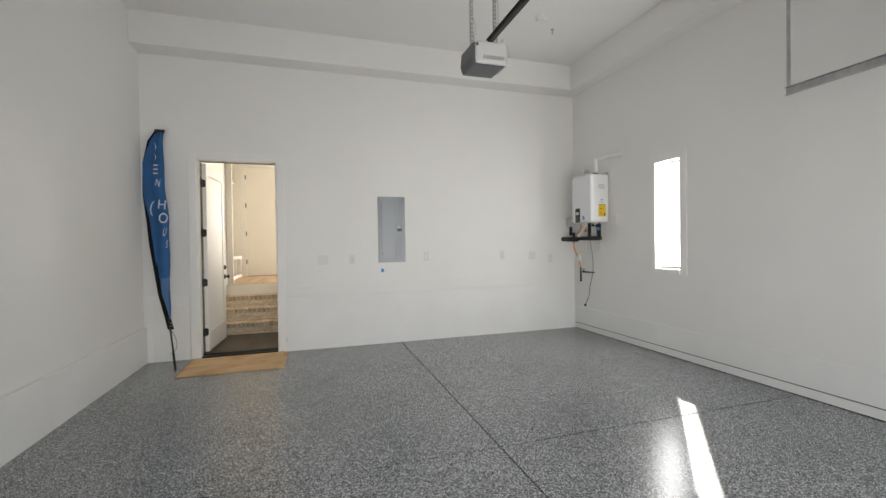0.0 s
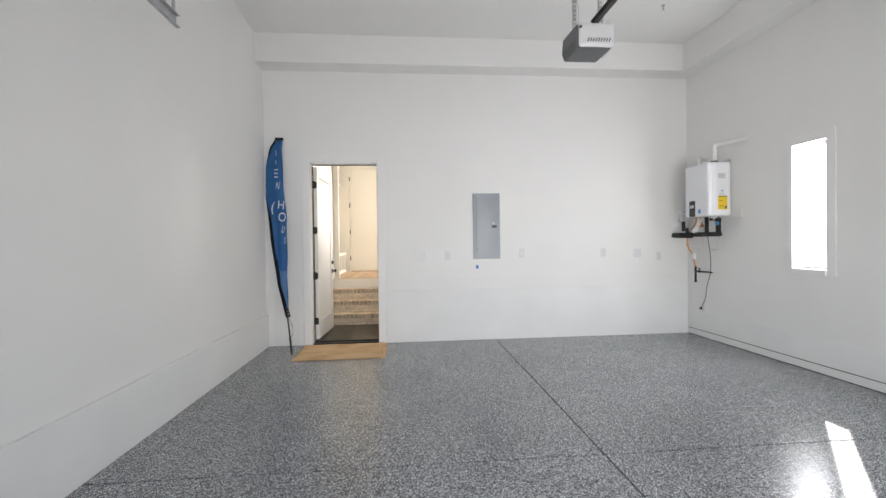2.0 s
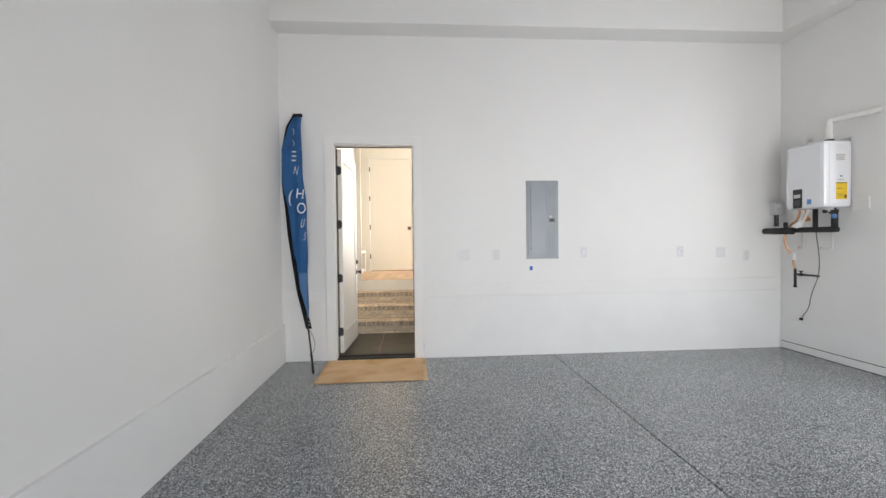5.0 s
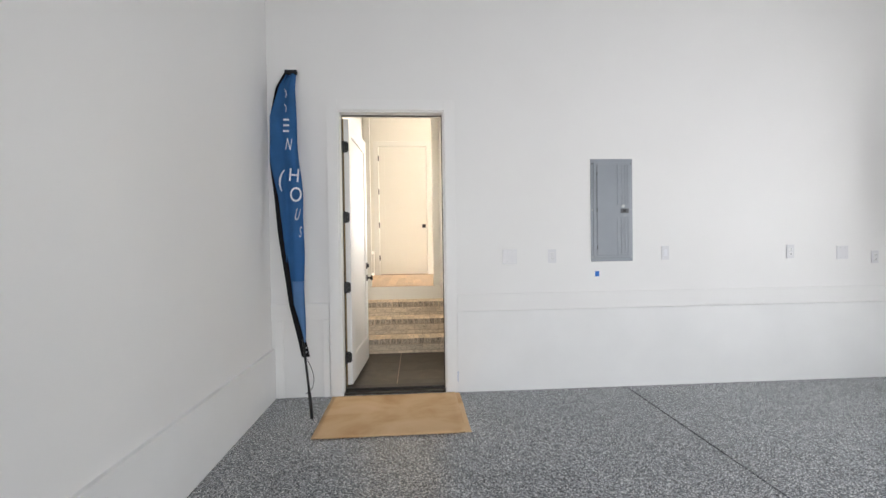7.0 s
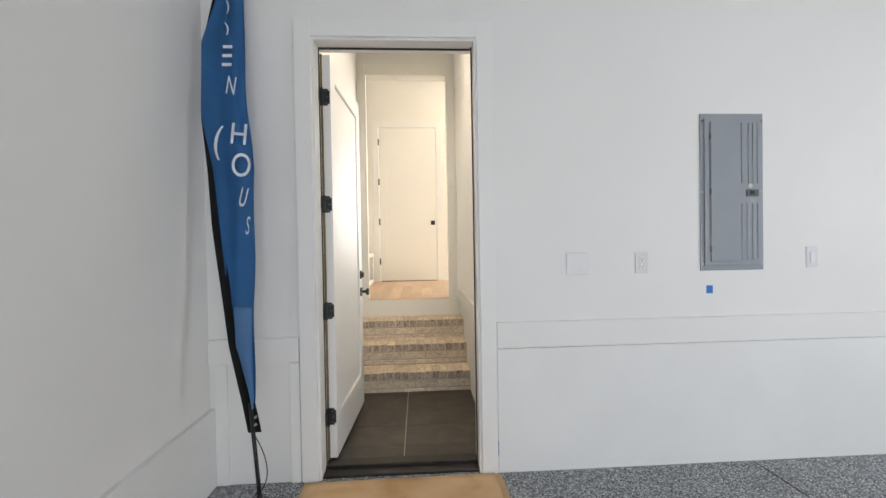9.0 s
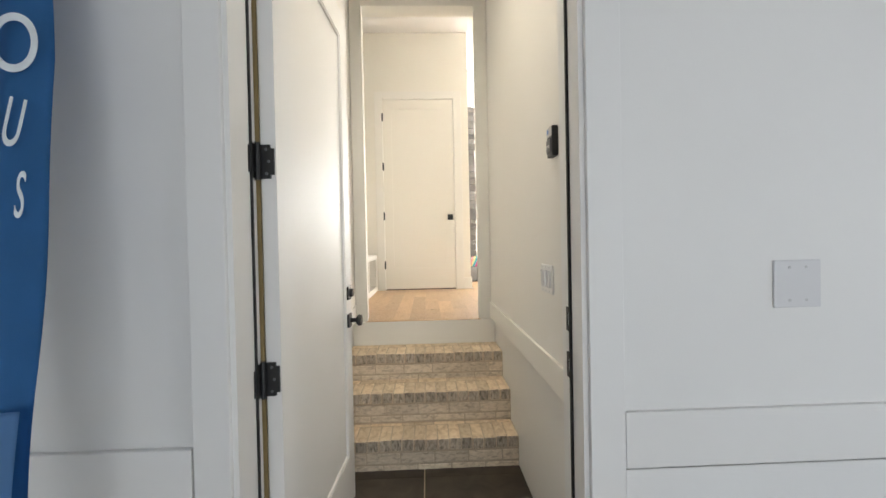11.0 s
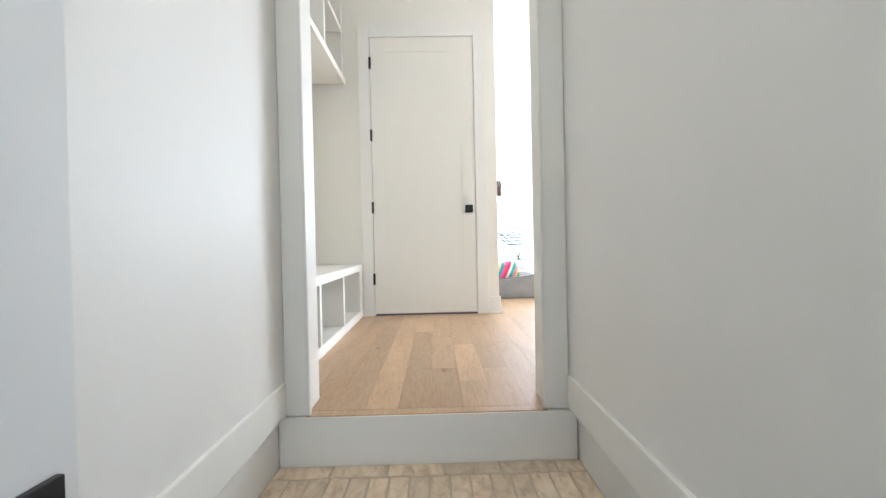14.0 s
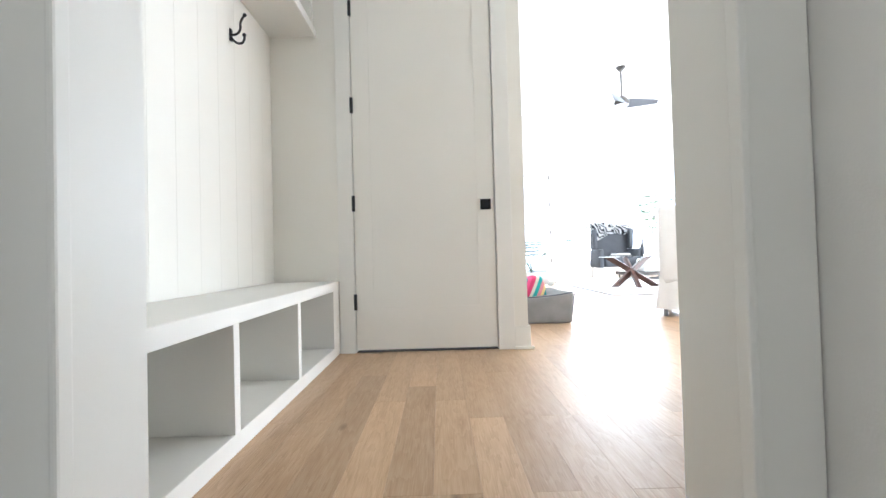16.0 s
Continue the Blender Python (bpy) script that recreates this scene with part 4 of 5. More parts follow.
lab = part("rating_label", boxes((HX + 0.125, HX + 0.258, HY0 - 0.0015, HY0 + 0.001, HZ0 + 0.478, HZ0 + 0.590)), PLASTIC, wh, "pale rating label")
for i in range(5):
    part("print_bar", boxes((HX + 0.135, HX + 0.245 - 0.02 * (i % 2), HY0 - 0.0022, HY0 - 0.0014, HZ0 + 0.492 + 0.014 * i, HZ0 + 0.496 + 0.014 * i)), GREYPL, lab)
part("brand_mark", boxes((HX + 0.180, HX + 0.205, HY0 - 0.0015, HY0 + 0.001, HZ0 + 0.318, HZ0 + 0.336)), BLUELABEL, wh, "small blue mark")
part("small_label", boxes((HX + 0.150, HX + 0.225, HY0 - 0.0015, HY0 + 0.001, HZ0 + 0.280, HZ0 + 0.298)), LIGHTGREY, wh)
b = boxes((HX + 0.10, HX + 0.17, HY0 + 0.05, HY0 + 0.12, HZ0 - 0.025, HZ0 + 0.004))
part("drain_fitting", b, LIGHTGREY, wh)
vx = GR - 0.17
for y_ in (5.140, 5.430):
    part("vent_collar", rods(((vx, y_, HZ1 - 0.002), (vx, y_, HZ1 + 0.024), 0.043, 0.043, 24)), BLACK, wh, "black vent collar")
bent("vent_pipe", [(vx, 5.140, HZ1 + 0.02), (vx, 5.140, HZ1 + 0.13), (vx, 5.140, HZ1 + 0.22), (vx + 0.03, 5.135, HZ1 + 0.225), (vx + 0.11, 4.90, HZ1 + 0.235), (GR + 0.01, 4.78, HZ1 + 0.245)], 0.032, PVC, wh, "white vent pipe bending into the wall")
bent("intake_pipe", [(vx, 5.430, HZ1 + 0.015), (vx, 5.430, HZ1 + 0.07), (vx, 5.440, HZ1 + 0.11), (vx + 0.05, 5.470, HZ1 + 0.115), (GR + 0.005, 5.530, HZ1 + 0.115)], 0.030, PVC, wh, "white intake pipe")
part("vent_flange", rods(((GR - 0.008, 4.79, HZ1 + 0.245), (GR, 4.79, HZ1 + 0.245), 0.05, 0.05, 24)), PVC, wh)
px = GR - 0.155
part("insulated_pipe", rods(((px, 5.065, 1.462), (px, GF - 0.03, 1.470), 0.030), ((px, 5.095, 1.462), (px, 5.095, 1.66), 0.030), ((px, 5.310, 1.462), (px, 5.310, HZ0), 0.024)), RUBBER, wh, "black foam-insulated pipes", True)
part("insulated_pipe", rods(((px - 0.075, 5.510, 1.452), (px - 0.075, GF - 0.02, 1.462), 0.036), ((px - 0.07, 5.610, 1.47), (px - 0.07, 5.610, 1.56), 0.022)), RUBBER, wh, "", True)
part("valve", rods(((px, 5.095, 1.66), (px, 5.095, HZ0), 0.013), ((px - 0.03, 5.095, 1.655), (px + 0.03, 5.095, 1.655), 0.02), ((px - 0.06, 5.095, 1.64), (px - 0.02, 5.095, 1.64), 0.012)), BLACK, wh, "black valve")
part("valve", rods(((px - 0.02, 5.400, 1.56), (px - 0.02, 5.400, HZ0), 0.012), ((px - 0.06, 5.400, 1.58), (px + 0.02, 5.400, 1.58), 0.018), ((px - 0.02, 5.440, 1.60), (px - 0.02, 5.360, 1.60), 0.010)), COPPER, wh, "brass and copper valve")
bent("gas_pipe", [(px - 0.03, 5.470, HZ0), (px - 0.03, 5.470, 1.60), (px - 0.03, 5.610, 1.52), (px - 0.03, 5.670, 1.40), (px - 0.03, 5.655, 1.28), (px + 0.03, 5.630, 1.18), (px + 0.06, 5.620, 1.00)], 0.0115, COPPER, wh, "orange-coated copper gas pipe")
part("pipe_tag", boxes((px + 0.01, px + 0.055, 5.595, 5.670, 1.115, 1.20), bevel=0.003), PLASTIC, wh, "white paper tag")
part("gas_stub", rods(((px + 0.06, 5.620, 0.79), (px + 0.06, 5.620, 1.01), 0.014), ((px + 0.06, 5.620, 0.79), (px + 0.06, 5.620, 0.81), 0.019), ((px + 0.06, 5.620, 0.945), (px + 0.06, 5.470, 0.945), 0.012), ((px + 0.06, 5.560, 0.945), (px + 0.06, 5.530, 0.945), 0.018),
     ((px + 0.06, 5.470, 0.945), (GR + 0.002, 5.410, 0.935), 0.011), ((px + 0.06, 5.545, 0.945), (px + 0.06, 5.545, 0.985), 0.007), ((px + 0.06, 5.570, 0.985), (px + 0.06, 5.520, 0.985), 0.006)), BLACK, wh, "black iron gas stub with a valve", True)
bent("power_cord", [(px + 0.02, 5.330, HZ0), (px + 0.02, 5.330, 1.45), (px + 0.06, 5.320, 1.20), (px + 0.09, 5.350, 0.95), (px + 0.11, 5.470, 0.72), (px + 0.13, 5.510, 0.55), (px + 0.13, 5.610, 0.43), (GR - 0.012, 5.610, 0.41)], 0.0045, GREYPL, wh, "grey power cord")
bent("drain_hose", [(px - 0.03, 5.360, HZ0), (px - 0.05, 5.380, 1.60), (px - 0.06, 5.420, 1.53), (px - 0.05, 5.450, 1.50)], 0.012, PLASTIC, wh, "short white hose")
for y_, d in ((5.585, 0.07), (5.240, 0.15)):
    bent("wall_stub", [(GR - 0.02, y_, 1.45), (GR - 0.02, y_, 1.30), (GR - 0.02, y_, 1.262), (GR - 0.02, y_ + 0.02, 1.25), (GR - 0.02, y_ + d, 1.25)], 0.010, PVC, wh, "cream plastic drain stub")
    part("stub_cap", rods(((GR - 0.02, y_ + d, 1.25), (GR, y_ + d, 1.25), 0.014)), COPPER, wh)
part("valve_handle", rods(((px - 0.03, 5.06, 1.60), (px - 0.055, 5.06, 1.60), 0.024, 0.024, 16), ((px - 0.055, 5.06, 1.60), (px - 0.062, 5.06, 1.60), 0.018, 0.014, 16)), BLUELABEL, wh, "dark blue valve handle")
part("valve_handle", rods(((px - 0.06, 5.13, 1.655), (px - 0.085, 5.13, 1.655), 0.020, 0.020, 16)), BLACK, wh, "round black valve handle")
for x_, y_, z_ in ((px - 0.02, 5.40, 1.60), (px, 5.31, 1.63), (px, 5.095, 1.57)):
    part("union_nut", rods(((x_, y_, z_), (x_, y_, z_ + 0.033), 0.023, 0.023, 6)), COPPER, wh, "brass union nut")
part("pipe_wrap", rods(((px - 0.09, 5.47, 1.50), (px - 0.055, 5.43, 1.56), 0.030, 0.022), ((px - 0.055, 5.43, 1.56), (px - 0.05, 5.42, 1.61), 0.022, 0.012)), PLASTIC, wh, "white wrapped fitting")
ob = thing("junction_box", "pale grey electrical box in the corner beside the heater", "electrical box")
part("box_cover", boxes((4.065, 4.175, GF - 0.085, GF, 1.665, 1.815), bevel=0.006), LIGHTGREY, ob)
part("label_strip", boxes((4.08, 4.14, GF - 0.0865, GF - 0.0845, 1.755, 1.80)), PLASTIC, ob, "white label")
part("conduit", rods(((4.12, GF - 0.045, 1.52), (4.12, GF - 0.045, 1.664), 0.024)), BLACK, ob, "black conduit stub")
ob = thing("junction_box", "white plastic access plate on the wall", "electrical box")
part("box_cover", boxes((GR - 0.020, GR, 4.875, 5.038, 1.662, 1.792), bevel=0.004), PLASTIC, ob)
ob = thing("wall_outlet", "low white outlet with the heater's cord", "outlet")
part("cover", boxes((GR - 0.014, GR, 5.575, 5.650, 0.36, 0.47), bevel=0.003), PLASTIC, ob)
part("plug", boxes((GR - 0.035, GR - 0.013, 5.595, 5.630, 0.395, 0.425), bevel=0.004), BLACK, ob, "black plug")

# ---- garage door opener and tracks ----
op = thing("garage_door_opener", "grey and white garage door opener hung from steel straps", "door opener")
ox0, ox1, oy0, oy1, oz0, oz1 = 1.128, 1.395, 2.60, 2.805, 2.645, 2.812
part("housing", boxes((ox0 + 0.022, ox1, oy0, oy1 - 0.02, oz0 + 0.008, oz1), bevel=0.02), LIGHTGREY, op, "light grey plastic housing")
b = bmesh.new()
prof = ((ox0 + 0.03, oz1 - 0.004), (ox0 + 0.004, oz1 - 0.02), (ox0 - 0.006, oz0 + 0.05), (ox0 + 0.012, oz0), (ox1 - 0.03, oz0), (ox1 - 0.004, oz0 + 0.026), (ox0 + 0.04, oz0 + 0.03))
lo = [b.verts.new((x, oy0 + 0.012, z)) for x, z in prof]
hi = [b.verts.new((x - 0.012, oy1, z - 0.006)) for x, z in prof]
b.faces.new(lo)
b.faces.new(hi[::-1])
for i in range(len(prof)):
    j = (i + 1) % len(prof)
    b.faces.new((lo[j], lo[i], hi[i], hi[j]))
bmesh.ops.recalc_face_normals(b, faces=b.faces[:])
bmesh.ops.bevel(b, geom=b.edges[:], offset=0.004, segments=2, affect="EDGES")
part("lamp_cover", b, GREYPL, op, "dark grey lamp cover")
for i in range(9):
    x = ox0 + 0.085 + i * 0.018
    b = boxes((-0.0035, 0.0035, -0.002, 0.002, -0.014, 0.014))
    b.transform(Matrix.Translation((x, oy0, oz0 + 0.055)) @ pose(0, 0, 0, 0, 25, 0))
    part("vent_slot", b, INK, op, "dark vent slot")
part("side_button", rods(((ox0 + 0.035, oy0 - 0.002, oz1 - 0.03), (ox0 + 0.035, oy0 + 0.01, oz1 - 0.03), 0.010)), INK, op)
RY = GB + 0.05
rail = part("rail", boxes((1.255, 1.285, RY, oy0 + 0.06, 2.842, 2.852), (1.263, 1.277, RY, oy0 + 0.06, 2.819, 2.842), (1.255, 1.285, RY, oy0 + 0.06, 2.8125, 2.819), bevel=0.002), BLACK, op, "long black rail")
bent("wire", [(ox1 - 0.06, oy0 + 0.02, oz0 + 0.08), (ox1 - 0.03, oy0, oz0 + 0.045), (ox1, oy0 + 0.01, oz0 + 0.06), (ox1 - 0.005, oy0 + 0.03, oz0 + 0.11)], 0.004, BLACK, op, "short black wire")


def strap(x, y, z0, z1, parent, name="strap"):
    """Perforated steel angle, hung upright."""
    b = bmesh.new()
    n = max(2, int((z1 - z0) / 0.03))
    h = (z1 - z0) / n
    for i in range(n):
        za = z0 + i * h
        box(b, x - 0.011, x - 0.005, y - 0.001, y + 0.001, za, za + h)
        box(b, x + 0.005, x + 0.011, y - 0.001, y + 0.001, za, za + h)
        box(b, x - 0.005, x + 0.005, y - 0.001, y + 0.001, za, za + h * 0.5)
    box(b, x - 0.0115, x - 0.0095, y + 0.001, y + 0.016, z0, z1)
    return part(name, b, STEEL, parent, "perforated steel strap")


strap(ox0 + 0.045, 2.72, oz1 - 0.02, GC, op)
strap(ox0 + 0.225, 2.72, oz1 - 0.02, GC, op)
bent("wire", [(ox0 + 0.23, 2.71, oz1), (ox0 + 0.26, 2.71, 3.1), (ox0 + 0.20, 2.705, 3.4), (ox0 + 0.25, 2.71, 3.7), (ox0 + 0.23, 2.71, GC)], 0.004, LIGHTGREY, op, "grey wire wound on the strap")
bent("wire", [(ox0 + 0.05, 2.71, oz1), (ox0 + 0.08, 2.71, 2.95), (ox0 + 0.035, 2.71, 3.05), (ox0 + 0.05, 2.71, 3.3)], 0.003, LIGHTGREY, op)
bent("wire", [(ox0 + 0.235, 2.70, oz1), (ox0 + 0.27, 2.69, 2.90), (ox0 + 0.275, 2.69, 2.86), (ox0 + 0.26, 2.70, 2.835)], 0.004, LIGHTGREY, op)


def track(x, side):
    ob = thing("garage_door_track", "galvanised steel horizontal garage door track with hanger strap", "door track", group="garage door tracks")
    b = boxes((x - 0.0015, x + 0.0015, GB + 0.02, 2.345, 2.575, 2.635), (min(x, x - side * 0.022), max(x, x - side * 0.022), GB + 0.02, 2.345, 2.635, 2.638), (min(x, x - side * 0.022), max(x, x - side * 0.022), GB + 0.02, 2.345, 2.572, 2.575))
    part("channel", b, STEEL, ob)
    part("hanger", boxes((x + side * 0.003 - 0.0015, x + side * 0.003 + 0.0015, 2.315, 2.343, 2.60, 3.52), bevel=0.0), STEEL, ob)
    part("hanger_angle", boxes((x - 0.02, x + 0.02, 2.318, 2.321, 3.40, GC), (x - 0.02, x - 0.017, 2.321, 2.35, 3.40, GC)), STEEL, ob)
    part("bolt", rods(((x + side * 0.002, 2.33, 2.606), (x + side * 0.012, 2.33, 2.606), 0.008)), STEEL, ob)
    return ob


track(3.76, 1)
track(-1.215, -1)

ob = thing("smoke_detector", "round white smoke detector on the garage ceiling", "detector")
part("body", rods(((2.80, 4.50, GC), (2.80, 4.50, GC - 0.02), 0.075, 0.075, 32), ((2.80, 4.50, GC - 0.02), (2.80, 4.50, GC - 0.045), 0.07, 0.05, 32)), PLASTIC, ob)
ob = thing("sprinkler_head", "small fire sprinkler head on the garage ceiling", "sprinkler")
part("escutcheon", rods(((3.09, 4.72, GC), (3.09, 4.72, GC - 0.008), 0.022, 0.018, 24)), STEEL, ob)
part("deflector", rods(((3.09, 4.72, GC - 0.008), (3.09, 4.72, GC - 0.05), 0.008), ((3.09, 4.72, GC - 0.05), (3.09, 4.72, GC - 0.053), 0.013)), STEEL, ob)

# ---- passage things ----
sw = thing("light_switch_plate", "white three-gang switch plate with rocker switches", "switch plate")
sy0, sy1, sz0, sz1 = 6.428, 6.594, 1.138, 1.254
part("cover", boxes((PU - 0.008, PU, sy0, sy1, sz0, sz1), bevel=0.003), PLASTIC, sw)
for i in range(3):
    cy = sy0 + 0.038 + i * 0.048
    b = boxes((-0.004, 0.004, -0.0165, 0.0165, -0.034, 0.034), bevel=0.002)
    b.transform(Matrix.Translation((PU - 0.0085, cy, (sz0 + sz1) / 2)) @ pose(0, 0, 0, 0, -2.5 if i else 2.5, 0))
    part("rocker", b, HEATER, sw)
    for dz in (-0.048, 0.048):
        part("screw", rods(((PU - 0.0095, cy, (sz0 + sz1) / 2 + dz), (PU - 0.007, cy, (sz0 + sz1) / 2 + dz), 0.0035)), LIGHTGREY, sw)
kp = thing("opener_keypad", "black wall control for the garage door opener", "wall control")
part("body", boxes((PU - 0.024, PU, 6.346, 6.416, 1.668, 1.780), bevel=0.005), BLACK, kp)
part("label_strip", boxes((PU - 0.0255, PU - 0.0235, 6.352, 6.411, 1.744, 1.776)), LIGHTGREY, kp, "pale label strip")
part("blue_mark", boxes((PU - 0.0265, PU - 0.025, 6.387, 6.406, 1.756, 1.772)), BLUELABEL, kp)
part("push_bar", boxes((PU - 0.030, PU - 0.023, 6.355, 6.406, 1.684, 1.732), bevel=0.003), GREYPL, kp, "dark grey push bar")
part("bar_icon", boxes((PU - 0.0315, PU - 0.0295, 6.367, 6.394, 1.705, 1.710), (PU - 0.0315, PU - 0.0295, 6.367, 6.371, 1.698, 1.7045), (PU - 0.0315, PU - 0.0295, 6.390, 6.394, 1.698, 1.7045)), LIGHTGREY, kp)

# ---- hall bench ----
BX, BT, BY0, BY1 = -1.452, 1.217, MY + 0.142, MB - 0.002
bench = thing("hall_bench", "white built-in bench with three open shoe cubbies", "bench")
part("seat", boxes((ML + 0.002, BX, BY0, BY1, BT - 0.056, BT), bevel=0.004), HALLTRIM, bench)
part("plinth", boxes((ML + 0.002, BX - 0.004, BY0, BY1, MF, MF + 0.062), bevel=0.003), HALLTRIM, bench)
part("back_panel", boxes((ML + 0.003, ML + 0.012, BY0, BY1, MF + 0.063, BT - 0.057)), HALLTRIM, bench)
for y in (BY0 + 0.02, 8.893, 9.490, BY1 - 0.125):
    part("divider", boxes((ML + 0.013, BX - 0.003, y - 0.019, y + 0.019, MF + 0.062, BT - 0.056), bevel=0.002), HALLTRIM, bench)
part("end_filler", boxes((ML + 0.013, BX - 0.003, BY1 - 0.105, BY1, MF + 0.062, BT - 0.056), bevel=0.002), HALLTRIM, bench)
for i in range(12):
    y0 = BY0 + i * 0.17
    y1 = min(y0 + 0.170, BY1 - 0.001)
    if i == 0:
        boards = tagged(new("back_boards"), "white vertical board panelling above the bench", "panelling", kind="structure")
    part("board", boxes((ML + 0.001, ML + 0.012, y0, y1 - 0.0005, BT + 0.001, 2.805), bevel=0.0015), HALLCREAM, boards)
cub = thing("wall_cubby", "white overhead cubby shelves above the bench", "shelf")
CX, CZ = -1.585, 2.805
part("bottom_board", boxes((ML + 0.002, CX, BY0, BY1, CZ, CZ + 0.035), bevel=0.003), HALLTRIM, cub)
part("middle_board", boxes((ML + 0.002, CX, BY0, BY1, CZ + 0.44, CZ + 0.475), bevel=0.003), HALLTRIM, cub)
part("top_board", boxes((ML + 0.002, CX, BY0, BY1, MC - 0.06, MC - 0.001), bevel=0.003), HALLTRIM, cub)
part("face_strip", boxes((CX, CX + 0.018, BY0, BY1, CZ - 0.012, CZ + 0.040), bevel=0.003), HALLTRIM, cub)
for y in (BY0 + 0.02, 8.98, 9.65, BY1 - 0.02):
    part("divider", boxes((ML + 0.002, CX - 0.002, y - 0.018, y + 0.018, CZ + 0.035, CZ + 0.44)), HALLTRIM, cub)
    part("divider", boxes((ML + 0.002, CX - 0.002, y - 0.018, y + 0.018, CZ + 0.475, MC - 0.06)), HALLTRIM, cub)
hook = thing("coat_hook", "black double coat hook on the white boards", "coat hook")
hx, hy, hz = ML + 0.012, 9.735, 2.555
part("back_plate", boxes((hx, hx + 0.006, hy - 0.013, hy + 0.013, hz - 0.04, hz + 0.025), bevel=0.003), BLACK, hook)
bent("upper_prong", [(hx + 0.004, hy, hz - 0.005), (hx + 0.03, hy, hz - 0.01), (hx + 0.055, hy, hz + 0.02), (hx + 0.05, hy, hz + 0.065), (hx + 0.075, hy, hz + 0.095)], 0.006, BLACK, hook)
bent("lower_prong", [(hx + 0.004, hy, hz - 0.02), (hx + 0.025, hy, hz - 0.05), (hx + 0.06, hy, hz - 0.055), (hx + 0.075, hy, hz - 0.03), (hx + 0.072, hy, hz - 0.01)], 0.006, BLACK, hook)
for p in ((hx + 0.076, hy, hz + 0.097), (hx + 0.072, hy, hz - 0.008)):
    b = bmesh.new()
    bmesh.ops.create_uvsphere(b, u_segments=12, v_segments=8, radius=0.010, matrix=Matrix.Translation(p))
    part("ball_end", b, BLACK, hook, smooth=True)

# ---- living room things ----
def cushion(x0, x1, y0, y1, z0, z1, r, puff=0.0, seed=0):
    """A soft rounded block."""
    b = boxes((x0, x1, y0, y1, z0, z1), bevel=r)
    bmesh.ops.subdivide_edges(b, edges=b.edges[:], cuts=2, use_grid_fill=True)
    c = Vector(((x0 + x1) / 2, (y0 + y1) / 2, (z0 + z1) / 2))
    for v in b.verts:
        d = v.co - c
        v.co += d.normalized() * (noise.noise(v.co * 6 + Vector((seed, 0, 0))) * puff)
    return b


fire = thing("stone_chimney", "dark grey stacked stone chimney breast", "chimney")
SX, SYF = 0.165, 13.1
part("core", boxes((WE - 1.2, SX - 0.05, SYF + 0.05, SYF + 1.6, MF, 4.03)), GREYSTONE, fire)
part("upper_wall", boxes((WE - 1.2, SX - 0.02, SYF + 0.02, SYF + 1.6, 4.031, LC)), WALL, fire, "white painted upper breast")
rnd = random.Random(8)
z = MF
while z < 4.0:
    h = min(rnd.choice((0.07, 0.09, 0.11, 0.13)), 4.03 - z)
    x = SX + rnd.uniform(-0.01, 0.018)
    while x > -0.75:
        w = rnd.uniform(0.16, 0.36)
        part("stone", boxes((x - w + 0.004, x, SYF + rnd.uniform(-0.02, 0.01), SYF + 0.06, z + 0.003, z + h - 0.003), bevel=0.005), GREYSTONE, fire)
        x -= w
    y = SYF + 0.062
    while y < SYF + 0.9:
        w = rnd.uniform(0.18, 0.36)
        part("stone", boxes((SX - 0.055, SX + rnd.uniform(-0.015, 0.015), y, y + w - 0.004, z + 0.003, z + h - 0.003), bevel=0.005), GREYSTONE, fire)
        y += w
    z += h
mantel = thing("wall_lantern", "dark bronze lantern fixed to the stone chimney", "lantern")
part("back_plate", boxes((SX + 0.004, SX + 0.018, SYF + 0.02, SYF + 0.10, 2.10, 2.32), bevel=0.004), TERRA, mantel)
part("lantern_body", boxes((SX + 0.018, SX + 0.085, SYF + 0.01, SYF + 0.11, 2.12, 2.27), bevel=0.008), DARKWOOD, mantel, "brown body")
part("lantern_cap", rods(((SX + 0.052, SYF + 0.06, 2.27), (SX + 0.052, SYF + 0.06, 2.36), 0.055, 0.03)), TERRA, mantel)

